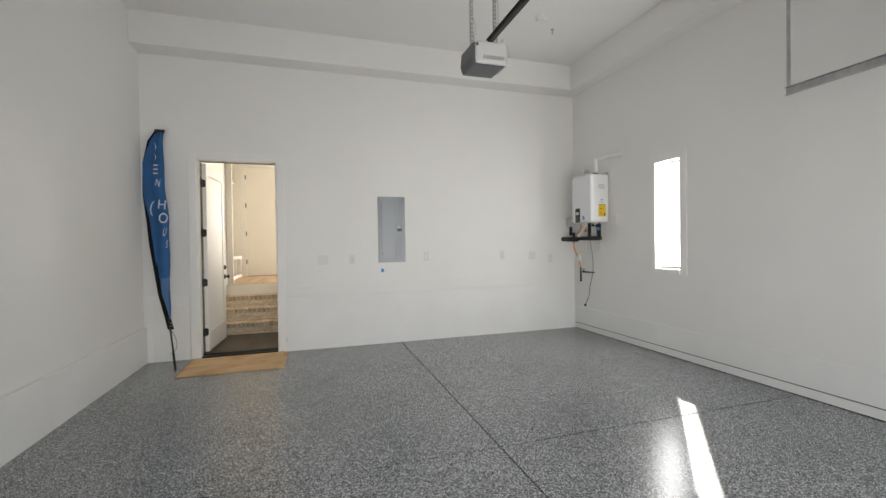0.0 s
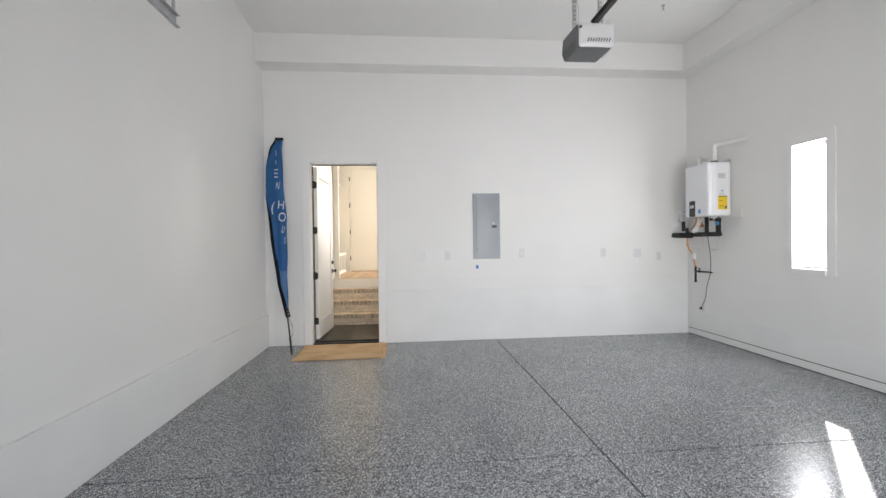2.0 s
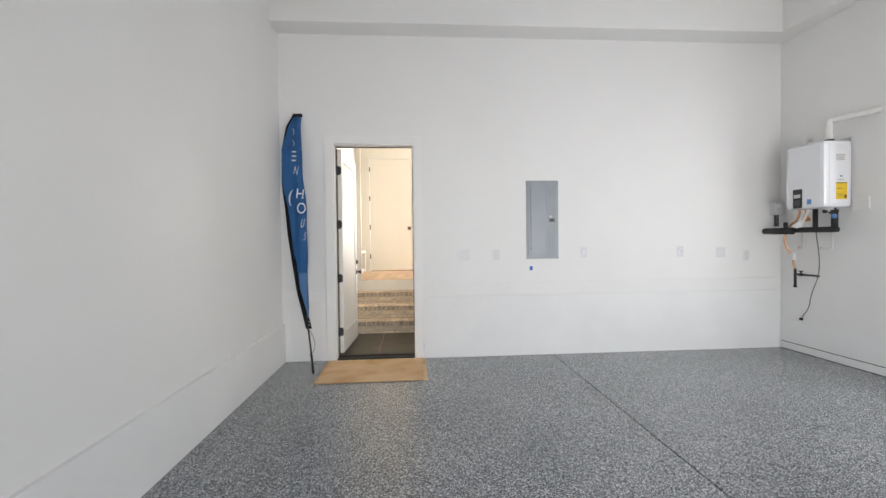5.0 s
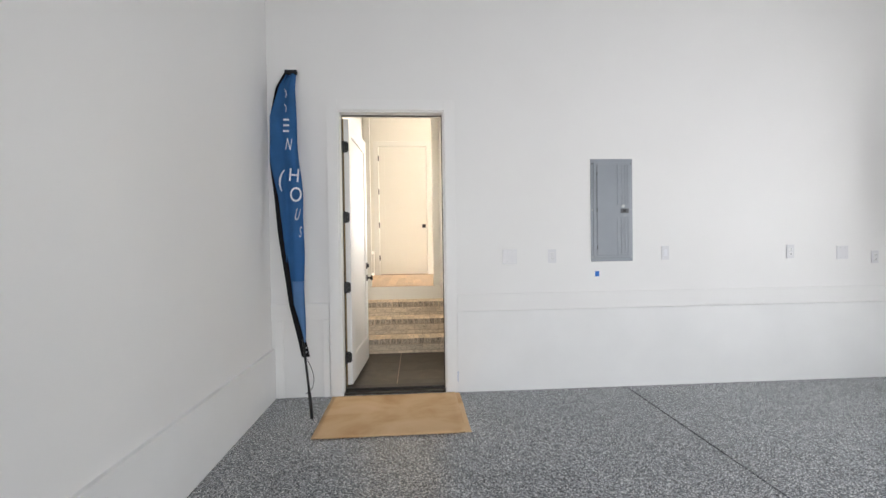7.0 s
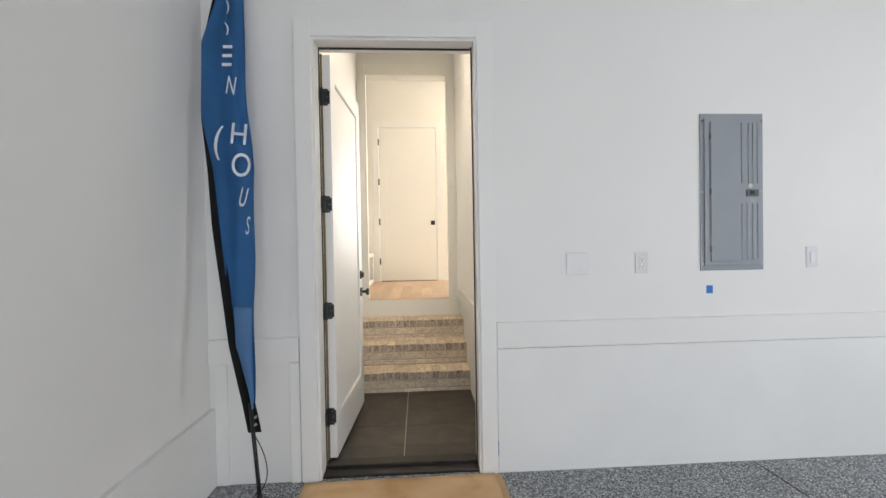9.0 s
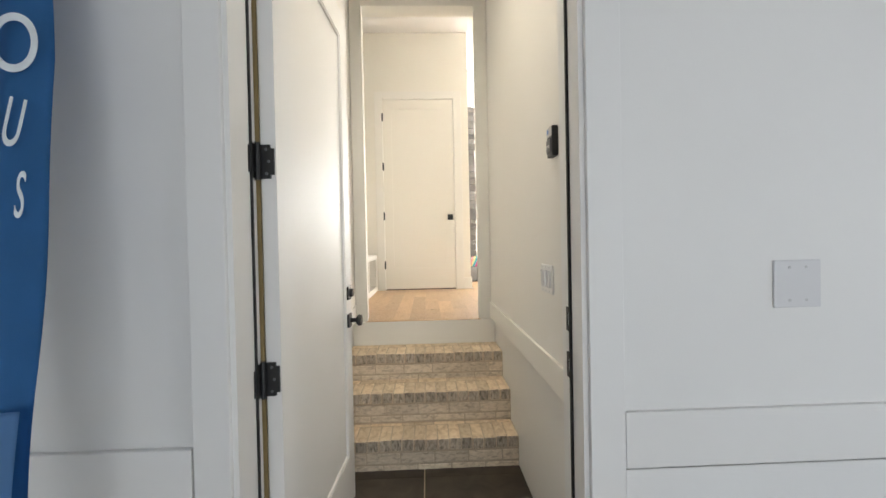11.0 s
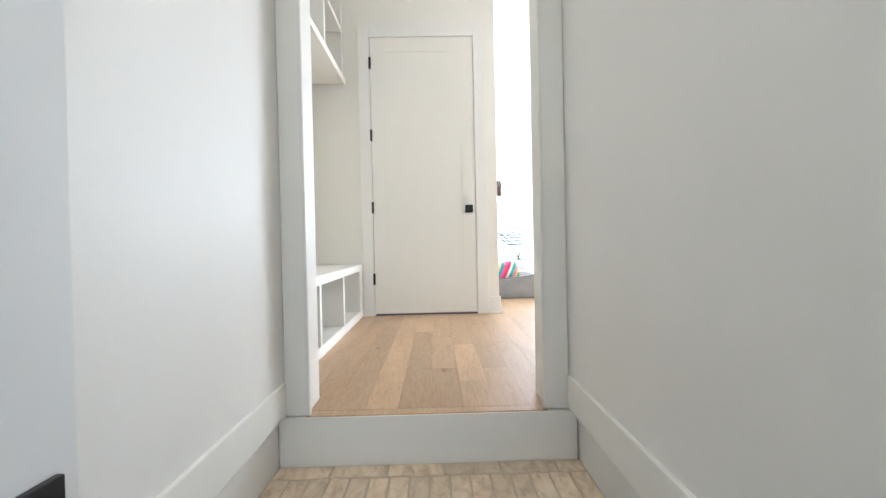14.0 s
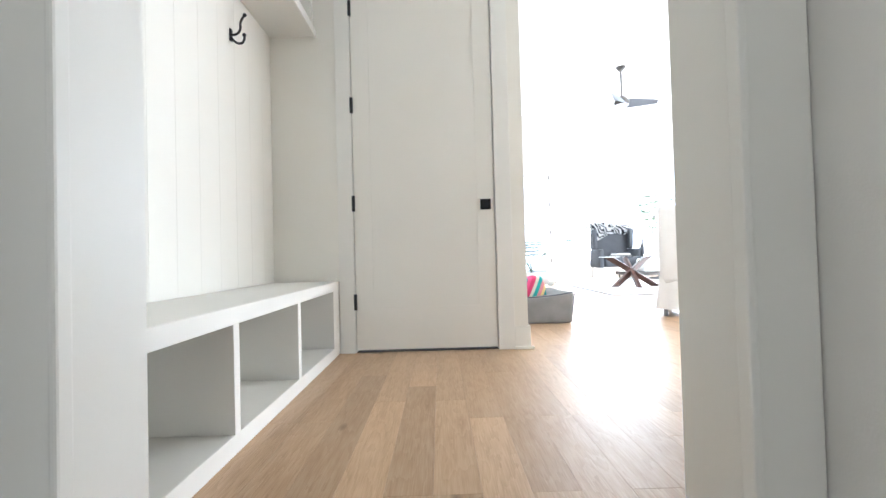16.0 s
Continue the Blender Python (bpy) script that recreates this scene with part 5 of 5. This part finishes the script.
# pet bed with a striped blanket
def stripe_material(name, axis, scale, stops, wave=0.0):
    m = bpy.data.materials.new(name)
    m.use_nodes = True
    t, b = nodes_of(m)
    co = t.nodes.new("ShaderNodeTexCoord")
    s = t.nodes.new("ShaderNodeVectorMath")
    s.operation = "DOT_PRODUCT"
    s.inputs[1].default_value = axis
    t.links.new(co.outputs["Object"], s.inputs[0])
    wv = t.nodes.new("ShaderNodeTexNoise")
    wv.inputs["Scale"].default_value = 4.0
    t.links.new(co.outputs["Object"], wv.inputs["Vector"])
    am = t.nodes.new("ShaderNodeMath")
    am.operation = "MULTIPLY_ADD"
    am.inputs[1].default_value = wave
    t.links.new(wv.outputs["Fac"], am.inputs[0])
    t.links.new(s.outputs["Value"], am.inputs[2])
    mu = t.nodes.new("ShaderNodeMath")
    mu.operation = "MULTIPLY"
    mu.inputs[1].default_value = scale
    t.links.new(am.outputs[0], mu.inputs[0])
    fr = t.nodes.new("ShaderNodeMath")
    fr.operation = "FRACT"
    t.links.new(mu.outputs[0], fr.inputs[0])
    r = ramp_of(t, stops)
    r.color_ramp.interpolation = "CONSTANT"
    t.links.new(fr.outputs[0], r.inputs["Fac"])
    t.links.new(r.outputs["Color"], b.inputs["Base Color"])
    b.inputs["Roughness"].default_value = 0.9
    n = t.nodes.new("ShaderNodeTexNoise")
    n.inputs["Scale"].default_value = 250
    bp = t.nodes.new("ShaderNodeBump")
    bp.inputs["Strength"].default_value, bp.inputs["Distance"].default_value = 0.4, 0.004
    t.links.new(n.outputs["Fac"], bp.inputs["Height"])
    t.links.new(bp.outputs["Normal"], b.inputs["Normal"])
    return m


KNIT = stripe_material("striped_knit_blanket", (1.0, 0.0, -0.45), 4.2, [(0.0, (0.62, 0.05, 0.15)), (0.16, (0.75, 0.7, 0.6)), (0.28, (0.06, 0.42, 0.40)), (0.44, (0.70, 0.28, 0.30)), (0.58, (0.75, 0.6, 0.25)), (0.70, (0.05, 0.30, 0.33)), (0.86, (0.72, 0.10, 0.25))])
ZEBRA = stripe_material("black_white_stripe", (0.75, 0.0, 0.66), 13.0, [(0.0, (0.02, 0.02, 0.025)), (0.5, (0.75, 0.75, 0.74)), (0.99, (0.75, 0.75, 0.74))], 0.5)

bed = thing("pet_bed", "grey fabric pet bed with raised bolster sides", "pet bed")
bx0, bx1, by0, by1 = -0.62, 0.33, 11.17, 11.95
part("base_cushion", cushion(bx0 + 0.1, bx1 - 0.1, by0 + 0.1, by1 - 0.1, MF, MF + 0.13, 0.04, 0.01), GREYCLOTH, bed, smooth=True)
for i, r in enumerate(((bx0, bx1, by0, by0 + 0.15), (bx0, bx1, by1 - 0.15, by1), (bx0, bx0 + 0.15, by0 + 0.12, by1 - 0.12), (bx1 - 0.15, bx1, by0 + 0.12, by1 - 0.12))):
    b = cushion(*r, MF, MF + 0.225, 0.035, 0.012, i)
    for v in b.verts:
        u = 2 * (v.co.x - bx0) / (bx1 - bx0) - 1
        w = (v.co.z - MF) / 0.225
        v.co.z += 0.045 * w * abs(u) ** 5
        v.co.x += 0.03 * w * w * u ** 5
        v.co.y += 0.012 * math.sin(9 * v.co.x + 4 * v.co.z)
        v.co.z = max(v.co.z, MF)
    part("bolster", b, GREYCLOTH, bed, smooth=True)
bent("piping", [(bx0 + 0.02, by0 + 0.02, MF + 0.262), (bx0 + 0.15, by0 + 0.02, MF + 0.236), (-0.1, by0 + 0.02, MF + 0.224), (bx1 - 0.15, by0 + 0.02, MF + 0.236), (bx1 + 0.01, by0 + 0.02, MF + 0.266)], 0.005, CHARCOAL, bed, "dark seam piping")
bent("piping", [(bx1 + 0.022, by0 + 0.012, MF + 0.258), (bx1 + 0.004, by0 + 0.01, MF + 0.13), (bx1 - 0.012, by0 + 0.012, MF + 0.02)], 0.004, CHARCOAL, bed, "dark seam piping")
toy = thing("striped_blanket", "multicoloured striped knit blanket rolled on the pet bed", "blanket")
b = cushion(-0.30, 0.30, -0.13, 0.13, -0.11, 0.11, 0.085, 0.02, 3)
b.transform(Matrix.Translation((-0.12, by0 + 0.33, MF + 0.245)) @ pose(0, 0, 0, 0, -14, 0))
part("roll", b, KNIT, toy, smooth=True)
toy2 = thing("plush_toy", "small white fleece toy lying on the blanket", "toy")
b = cushion(0.10, 0.21, by0 + 0.25, by0 + 0.38, MF + 0.315, MF + 0.405, 0.04, 0.014, 5)
part("body", b, WHITECLOTH, toy2, smooth=True)
b = cushion(0.19, 0.255, by0 + 0.27, by0 + 0.34, MF + 0.30, MF + 0.36, 0.025, 0.01, 6)
part("head", b, WHITECLOTH, toy2, smooth=True)

# rug, glass table, chairs
rug = thing("area_rug", "pale rectangular rug with a darker edge", "rug")
part("pile", boxes((1.60, 6.0, 13.38, 17.2, MF, MF + 0.012), bevel=0.004), RUG, rug)
part("border", boxes((1.565, 1.599, 13.345, 17.2, MF, MF + 0.010), (1.60, 6.0, 13.345, 13.379, MF, MF + 0.010)), GREYCLOTH, rug, "grey bound edge")

TX, TY, TZ = 2.50, 14.8, MF + 0.012
table = thing("glass_table", "round glass table on crossed dark walnut legs", "table")
TH = 0.50
part("tabletop", rods(((TX, TY, TZ + TH), (TX, TY, TZ + TH + 0.012), 0.53, 0.53, 48)), GLASS, table, "clear round glass top")
for a in (22, 82, 142):
    b = boxes((-0.045, 0.045, -0.028, 0.028, -0.70, 0.70), bevel=0.006)
    b.transform(Matrix.Translation((TX, TY, TZ + TH / 2)) @ pose(0, 0, 0, 0, 0, a) @ pose(0, 0, 0, 0, 57, 0))
    bmesh.ops.bisect_plane(b, geom=b.verts[:] + b.edges[:] + b.faces[:], plane_co=(0, 0, TZ), plane_no=(0, 0, -1), clear_outer=True)
    bmesh.ops.bisect_plane(b, geom=b.verts[:] + b.edges[:] + b.faces[:], plane_co=(0, 0, TZ + TH), plane_no=(0, 0, 1), clear_outer=True)
    bmesh.ops.holes_fill(b, edges=[e for e in b.edges if e.is_boundary])
    part("leg", b, DARKWOOD, table)
ob = thing("bottle", "dark blue glass bottle on the glass table", "bottle")
part("body", rods(((TX + 0.20, TY, TZ + 0.513), (TX + 0.20, TY, TZ + 0.66), 0.035), ((TX + 0.20, TY, TZ + 0.66), (TX + 0.20, TY, TZ + 0.72), 0.035, 0.013), ((TX + 0.20, TY, TZ + 0.72), (TX + 0.20, TY, TZ + 0.81), 0.013)), CHARCOAL, ob, smooth=True)
for i, (w, m_) in enumerate(((0.15, GREYCLOTH), (0.13, PLASTIC), (0.10, CHARCOAL))):
    ob = thing("book", "flat book in a small stack on the glass table", "book", group="books on the table")
    part("cover", boxes((TX - 0.18 - w, TX - 0.18 + w, TY - 0.1, TY + 0.1, TZ + 0.513 + i * 0.026, TZ + 0.537 + i * 0.026), bevel=0.002), m_, ob)

chair = thing("wing_chair", "dark grey upholstered wing armchair behind the glass table", "armchair")
cx, cy, cz = 3.14, 17.05, MF + 0.012
part("seat", cushion(cx - 0.36, cx + 0.36, cy - 0.40, cy + 0.2, cz + 0.26, cz + 0.50, 0.06, 0.008), CHARCOAL, chair, smooth=True)
b = cushion(cx - 0.40, cx + 0.40, cy + 0.16, cy + 0.34, cz + 0.26, cz + 1.22, 0.07, 0.012, 2)
part("backrest", b, CHARCOAL, chair, smooth=True)
for s in (-1, 1):
    part("armrest", cushion(min(cx + s * 0.37, cx + s * 0.48), max(cx + s * 0.37, cx + s * 0.48), cy - 0.38, cy + 0.22, cz + 0.25, cz + 0.66, 0.045, 0.006), CHARCOAL, chair, smooth=True)
    part("wing", cushion(min(cx + s * 0.36, cx + s * 0.46), max(cx + s * 0.36, cx + s * 0.46), cy + 0.0, cy + 0.26, cz + 0.66, cz + 1.12, 0.045, 0.006), CHARCOAL, chair, smooth=True)
    for dy in (-0.34, 0.28):
        part("leg", rods(((cx + s * 0.40, cy + dy, cz), (cx + s * 0.38, cy + dy, cz + 0.27), 0.014, 0.022)), STEEL, chair)
throw = thing("striped_throw", "black and white striped throw over the chair back", "throw")
b = bmesh.new()
grid = []
for i in range(31):
    u = i / 30
    row = []
    drop = 0.40 - 0.24 * u + 0.05 * math.sin(7 * u + 1)
    for k in range(25):
        w = k / 24
        f = 0.016 * noise.noise(Vector((u * 7, w * 3, 2.0))) + 0.012 * math.sin(11 * u + 5 * w)
        top = cz + 1.235 + 0.03 * math.sin(5 * u + 0.6)
        if w < 0.5:
            p = (cy + 0.118 - 0.02 * math.sin(w * 6) + f, top - drop * (1 - 2 * w))
        elif w < 0.7:
            p = (cy + 0.118 + 0.26 * (w - 0.5) / 0.2, top + 0.025 * math.sin((w - 0.5) / 0.2 * math.pi))
        else:
            p = (cy + 0.378 - f, top - 0.5 * (w - 0.7))
        row.append(b.verts.new((cx - 0.49 + 0.98 * u + 0.05 * (0.5 - w), *p)))
    grid.append(row)
for i in range(30):
    for k in range(24):
        b.faces.new((grid[i][k], grid[i + 1][k], grid[i + 1][k + 1], grid[i][k + 1]))
bmesh.ops.solidify(b, geom=b.faces[:], thickness=0.012)
part("drape", b, ZEBRA, throw, smooth=True)

slip = thing("slipcovered_chair", "tall white slipcovered dining chair", "chair")
sx, sy = 0.0, 0.0
b = cushion(sx - 0.28, sx + 0.28, sy - 0.30, sy - 0.16, MF + 0.30, MF + 1.02, 0.05, 0.01, 1)
part("backrest", b, WHITECLOTH, slip, smooth=True)
part("seat", cushion(sx - 0.27, sx + 0.27, sy - 0.16, sy + 0.32, MF + 0.36, MF + 0.50, 0.05, 0.01, 2), WHITECLOTH, slip, smooth=True)
b = bmesh.new()
ring = []
for k in range(64):
    a = k / 64 * math.tau
    ux, uy = max(-0.7, min(0.7, math.cos(a))) / 0.7, max(-0.7, min(0.7, math.sin(a))) / 0.7
    f = 0.014 * math.sin(k * 1.9)
    ring.append((b.verts.new((sx + ux * (0.31 + f), sy + 0.01 + uy * (0.32 + f), MF + 0.07)), b.verts.new((sx + ux * 0.27, sy + 0.01 + uy * 0.29, MF + 0.46))))
for p, q in zip(ring, ring[1:] + ring[:1]):
    b.faces.new((p[0], q[0], q[1], p[1]))
part("skirt", b, WHITECLOTH, slip, smooth=True)
for dx in (-0.24, 0.24):
    for dy in (-0.24, 0.26):
        part("leg", rods(((sx + dx, sy + dy, MF), (sx + dx, sy + dy, MF + 0.12), 0.018, 0.022)), GREYCLOTH, slip)

slip.matrix_world = pose(1.60, 11.49, 0, 0, 0, -33)

sofa = thing("white_daybed", "low white upholstered bench sofa on a dark frame", "sofa")
part("seat", cushion(3.45, 5.8, 16.3, 17.0, MF + 0.165, MF + 0.44, 0.06, 0.008), WHITECLOTH, sofa, smooth=True)
part("backrest", cushion(3.95, 5.8, 17.0, 17.2, MF + 0.2, MF + 0.78, 0.06, 0.01, 4), WHITECLOTH, sofa, smooth=True)
part("frame", boxes((3.22, 5.8, 16.28, 17.2, MF + 0.09, MF + 0.165), bevel=0.006), TERRA, sofa, "dark grey frame")
for x in (3.27, 5.7):
    for y in (16.34, 17.1):
        part("leg", rods(((x, y, MF + 0.012), (x, y, MF + 0.09), 0.02)), TERRA, sofa)

# ceiling fan
fan = thing("ceiling_fan", "grey three-blade ceiling fan on a down rod", "ceiling fan")
fx, fy = 2.61, 15.2
part("canopy", rods(((fx, fy, LC), (fx, fy, LC - 0.07), 0.09, 0.045, 24)), TERRA, fan, smooth=True)
part("down_rod", rods(((fx, fy, LC - 0.07), (fx, fy, LC - 0.585), 0.02)), TERRA, fan)
part("motor", rods(((fx, fy, LC - 0.545), (fx, fy, LC - 0.645), 0.06, 0.14, 28), ((fx, fy, LC - 0.645), (fx, fy, LC - 0.705), 0.14, 0.12, 28)), TERRA, fan)
for a in (-8, 112, 232):
    b = bmesh.new()
    lo, hi = [], []
    for i in range(13):
        u = i / 12
        r = 0.10 + 0.54 * u
        w = 0.105 * (1 - 0.6 * u) + 0.01
        for sgn, lst in ((-1, lo), (1, hi)):
            lst.append(b.verts.new((r, sgn * w + 0.03 * u, -sgn * 0.055 * (1 - 0.6 * u))))
    for i in range(12):
        b.faces.new((lo[i], lo[i + 1], hi[i + 1], hi[i]))
    bmesh.ops.solidify(b, geom=b.faces[:], thickness=0.014)
    b.transform(Matrix.Translation((fx, fy, LC - 0.670)) @ pose(0, 0, 0, 0, 0, a))
    part("blade", b, FANGREY, fan, "grey tapered blade")


def frond_plant(name, label, x, y, z, n, reach, rise, pot_h, seed, leaf_w=0.02):
    """Potted plant: arching stems set with narrow leaves."""
    r = random.Random(seed)
    ob = thing(name, label, "plant")
    part("pot", rods(((x, y, z), (x, y, z + pot_h), 0.10, 0.14, 20)), TERRA, ob, "dark pot")
    stems, leaves = bmesh.new(), bmesh.new()
    for _ in range(n):
        a = r.uniform(0, math.tau)
        p = Vector((x, y, z + pot_h))
        d = Vector((math.cos(a) * 0.35, math.sin(a) * 0.35, 1)).normalized()
        k = 9
        for i in range(k):
            q = p + d * (rise / k)
            rod(stems, p, q, 0.006, n=5)
            d = (d + Vector((math.cos(a), math.sin(a), -0.55)) * reach * 0.16).normalized()
            if i > 2:
                for s in (-1, 1):
                    side = Vector((-math.sin(a), math.cos(a), 0)) * s + d * 0.7
                    tip_ = q + side.normalized() * r.uniform(0.10, 0.2) + Vector((0, 0, -0.05))
                    mid = (q + tip_) / 2 + Vector((0, 0, 0.02))
                    n_ = d * leaf_w
                    v = [leaves.verts.new(w_) for w_ in (q, mid + n_, tip_, mid - n_)]
                    leaves.faces.new(v)
            p = q
    part("stems", stems, LEAF, ob)
    part("leaves", leaves, LEAF, ob)
    return ob


stand = thing("side_table", "small white side table by the window", "table")
part("tabletop", boxes((3.95, 4.50, 17.25, 17.65, MF + 0.785, MF + 0.82), bevel=0.004), TRIM, stand)
for x in (4.0, 4.45):
    for y in (17.3, 17.6):
        part("leg", boxes((x - 0.02, x + 0.02, y - 0.02, y + 0.02, MF, MF + 0.785)), TRIM, stand)
frond_plant("palm_plant", "tall potted palm with narrow arching leaves by the window", 4.42, 17.42, MF, 10, 0.5, 2.05, 0.32, 3, 0.035)
frond_plant("palm_plant", "leafy potted palm on the floor beside the window", 4.95, 17.4, MF, 12, 0.5, 2.0, 0.30, 5, 0.035)
easel = thing("small_easel", "small dark tripod stand on the side table", "stand")
for x, y in ((4.12, 17.34), (4.42, 17.34), (4.27, 17.58)):
    part("leg", rods(((x, y, MF + 0.82), (4.27, 17.42, MF + 1.36), 0.009)), TERRA, easel)
part("head", boxes((4.24, 4.30, 17.39, 17.45, MF + 1.35, MF + 1.45), bevel=0.01), TERRA, easel)
frond_plant("garden_shrub", "twiggy shrub outside the glazed door", 1.62, 18.7, MF - 0.02, 30, 0.7, 1.4, 0.05, 9, 0.028)
structure("terrace", boxes((-3, 9, LY + 0.15, 24, -0.02, MF - 0.02)), GRASS, "pale concrete terrace outside the living room", "terrace")

# ---- steps ----
steps = thing("brick_steps", "three tumbled tan brick steps with pale mortar joints", "steps")
SN = ((7.267, 0.196), (7.499, 0.394), (7.772, 0.574))
for i, (y, z) in enumerate(SN):
    yb = SN[i + 1][0] + 0.02 if i < 2 else MY - 0.024
    part("mortar_bed", boxes((PL, PR, y + 0.010, yb, (SN[i - 1][1] - 0.02) if i else -0.02, z - 0.004)), MORTAR, steps, "pale mortar")


def brick_mesh(name, dx, dy, dz, seed, mat=BRICK, dark_front=False):
    """One brick with worn edges, origin at its middle."""
    rnd = random.Random(seed)
    b = bmesh.new()
    box(b, -dx / 2, dx / 2, -dy / 2, dy / 2, -dz / 2, dz / 2)
    bmesh.ops.bevel(b, geom=b.edges[:], offset=0.0035, segments=1, affect="EDGES")
    for v in b.verts:
        v.co += Vector((rnd.uniform(-1, 1), rnd.uniform(-1, 1), rnd.uniform(-1, 1))) * 0.0013
    me = bpy.data.meshes.new(name)
    b.to_mesh(me)
    b.free()
    me.materials.append(mat)
    # Faces towards -y take the darker brick-end colour.
    if dark_front:
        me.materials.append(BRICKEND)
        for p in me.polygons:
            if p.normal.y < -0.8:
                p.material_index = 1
    return me


BW = (PR - PL) / 16
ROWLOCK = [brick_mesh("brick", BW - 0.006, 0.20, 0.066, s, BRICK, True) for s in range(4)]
STRETCH = [brick_mesh("brick", 0.195, 0.06, 0.060, s + 10, BRICKFACE) for s in range(4)]
THIN = [brick_mesh("brick", 0.195, 0.05, 0.034, s + 20, BRICKFACE) for s in range(3)]
BACK = [brick_mesh("brick", 0.195, 0.075, 0.05, s + 30) for s in range(3)]
HALF = [brick_mesh("brick", 0.094, 0.06, 0.060, s + 40, BRICKFACE) for s in range(2)]
HALFTHIN = [brick_mesh("brick", 0.094, 0.05, 0.034, s + 50, BRICKFACE) for s in range(2)]
HALFBACK = [brick_mesh("brick", 0.094, 0.075, 0.05, s + 60) for s in range(2)]
COURSE = (PR - PL - 0.1) / 5
rnd = random.Random(5)


def lay(mesh, x, y, z, parent, turn=0.0):
    ob = new("brick", mesh)
    ob.parent = parent
    ob.matrix_basis = Matrix.Translation((x, y, z)) @ pose(0, 0, 0, rnd.uniform(-0.5, 0.5), rnd.uniform(-0.5, 0.5), turn + rnd.uniform(-0.6, 0.6))
    return ob


for i, (y, z) in enumerate(SN):
    for k in range(16):
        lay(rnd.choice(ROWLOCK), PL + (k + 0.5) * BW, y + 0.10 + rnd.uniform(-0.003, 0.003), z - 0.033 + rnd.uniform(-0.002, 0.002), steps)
    for whole, half, dy, dz, first in ((STRETCH, HALF, 0.036, -0.109, i % 2), (THIN, HALFTHIN, 0.031, -0.168, 1 - i % 2), (BACK, HALFBACK, 0.247, -0.0255, i % 2)):
        lay(rnd.choice(half), PL + 0.050 if first else PR - 0.050, y + dy, z + dz, steps)
        for k in range(5):
            lay(rnd.choice(whole), PL + (0.1 if first else 0.0) + (k + 0.5) * COURSE, y + dy, z + dz, steps)

# ---- landing ----
landing = structure("floor_landing", boxes((PL, PR, WF + 0.03, 7.30, -0.1, 0.012)), MORTAR, "dark slate-coloured floor tiles with thin pale joints", "floor")
for x0, x1 in ((PL, -0.854), (-0.848, PR)):
    ys = [WF + 0.03, 6.262, 6.571, 6.880, 7.189, 7.275]
    for y0, y1 in zip(ys, ys[1:]):
        part("tile", boxes((x0 + 0.0003, x1, y0 + 0.0015, y1 - 0.0005, 0.012, 0.018)), TILE, landing)

# ---- upper floor ----
floor2 = structure("floor_hall", boxes((ML, LX, MY + 0.02, LY, MF - 0.16, MF - 0.014)), DARKWOOD, "wide light oak plank floor", "floor")
part("nosing", boxes((OL, OR, MY - 0.030, MY + 0.022, MF - 0.016, MF), bevel=0.003), OAK, floor2, "rounded light oak nosing")
PW = 0.127
rnd = random.Random(11)
plank_meshes = {}


def plank(length):
    if length not in plank_meshes:
        b = boxes((-PW / 2 + 0.0002, PW / 2 - 0.0002, 0.0003, length - 0.0003, -0.012, 0.0))
        bmesh.ops.bevel(b, geom=[e for e in b.edges if all(v.co.z > -0.001 for v in e.verts)], offset=0.0004, segments=1, affect="EDGES")
        me = bpy.data.meshes.new("plank")
        b.to_mesh(me)
        b.free()
        me.materials.append(OAK)
        plank_meshes[length] = me
    return plank_meshes[length]


x = -1.47 + PW / 2
while x < 1.95:
    y = MY + 0.022
    first = True
    top = 14.6
    while y < top - 0.01:
        ln = rnd.choice((0.5, 0.7, 0.9, 1.1, 1.3)) if not first else rnd.choice((0.3, 0.5, 0.8, 1.0))
        first = False
        ln = round(min(ln, top - y), 3)
        ob = new("plank", plank(ln))
        ob.parent = floor2
        ob.location = (x, y, MF - 0.0002 * rnd.random())
        y += ln
    x += PW
part("far_planks", boxes((-1.47, 1.95, 14.602, LY, MF - 0.014, MF - 0.001), (1.955, LX, MY + 0.14, LY, MF - 0.014, MF - 0.001), (ML, -1.471, MY + 0.14, MB, MF - 0.014, MF - 0.001), (WE - 1.2, -1.471, MB + 0.12, LY, MF - 0.014, MF - 0.001)), OAK, floor2)
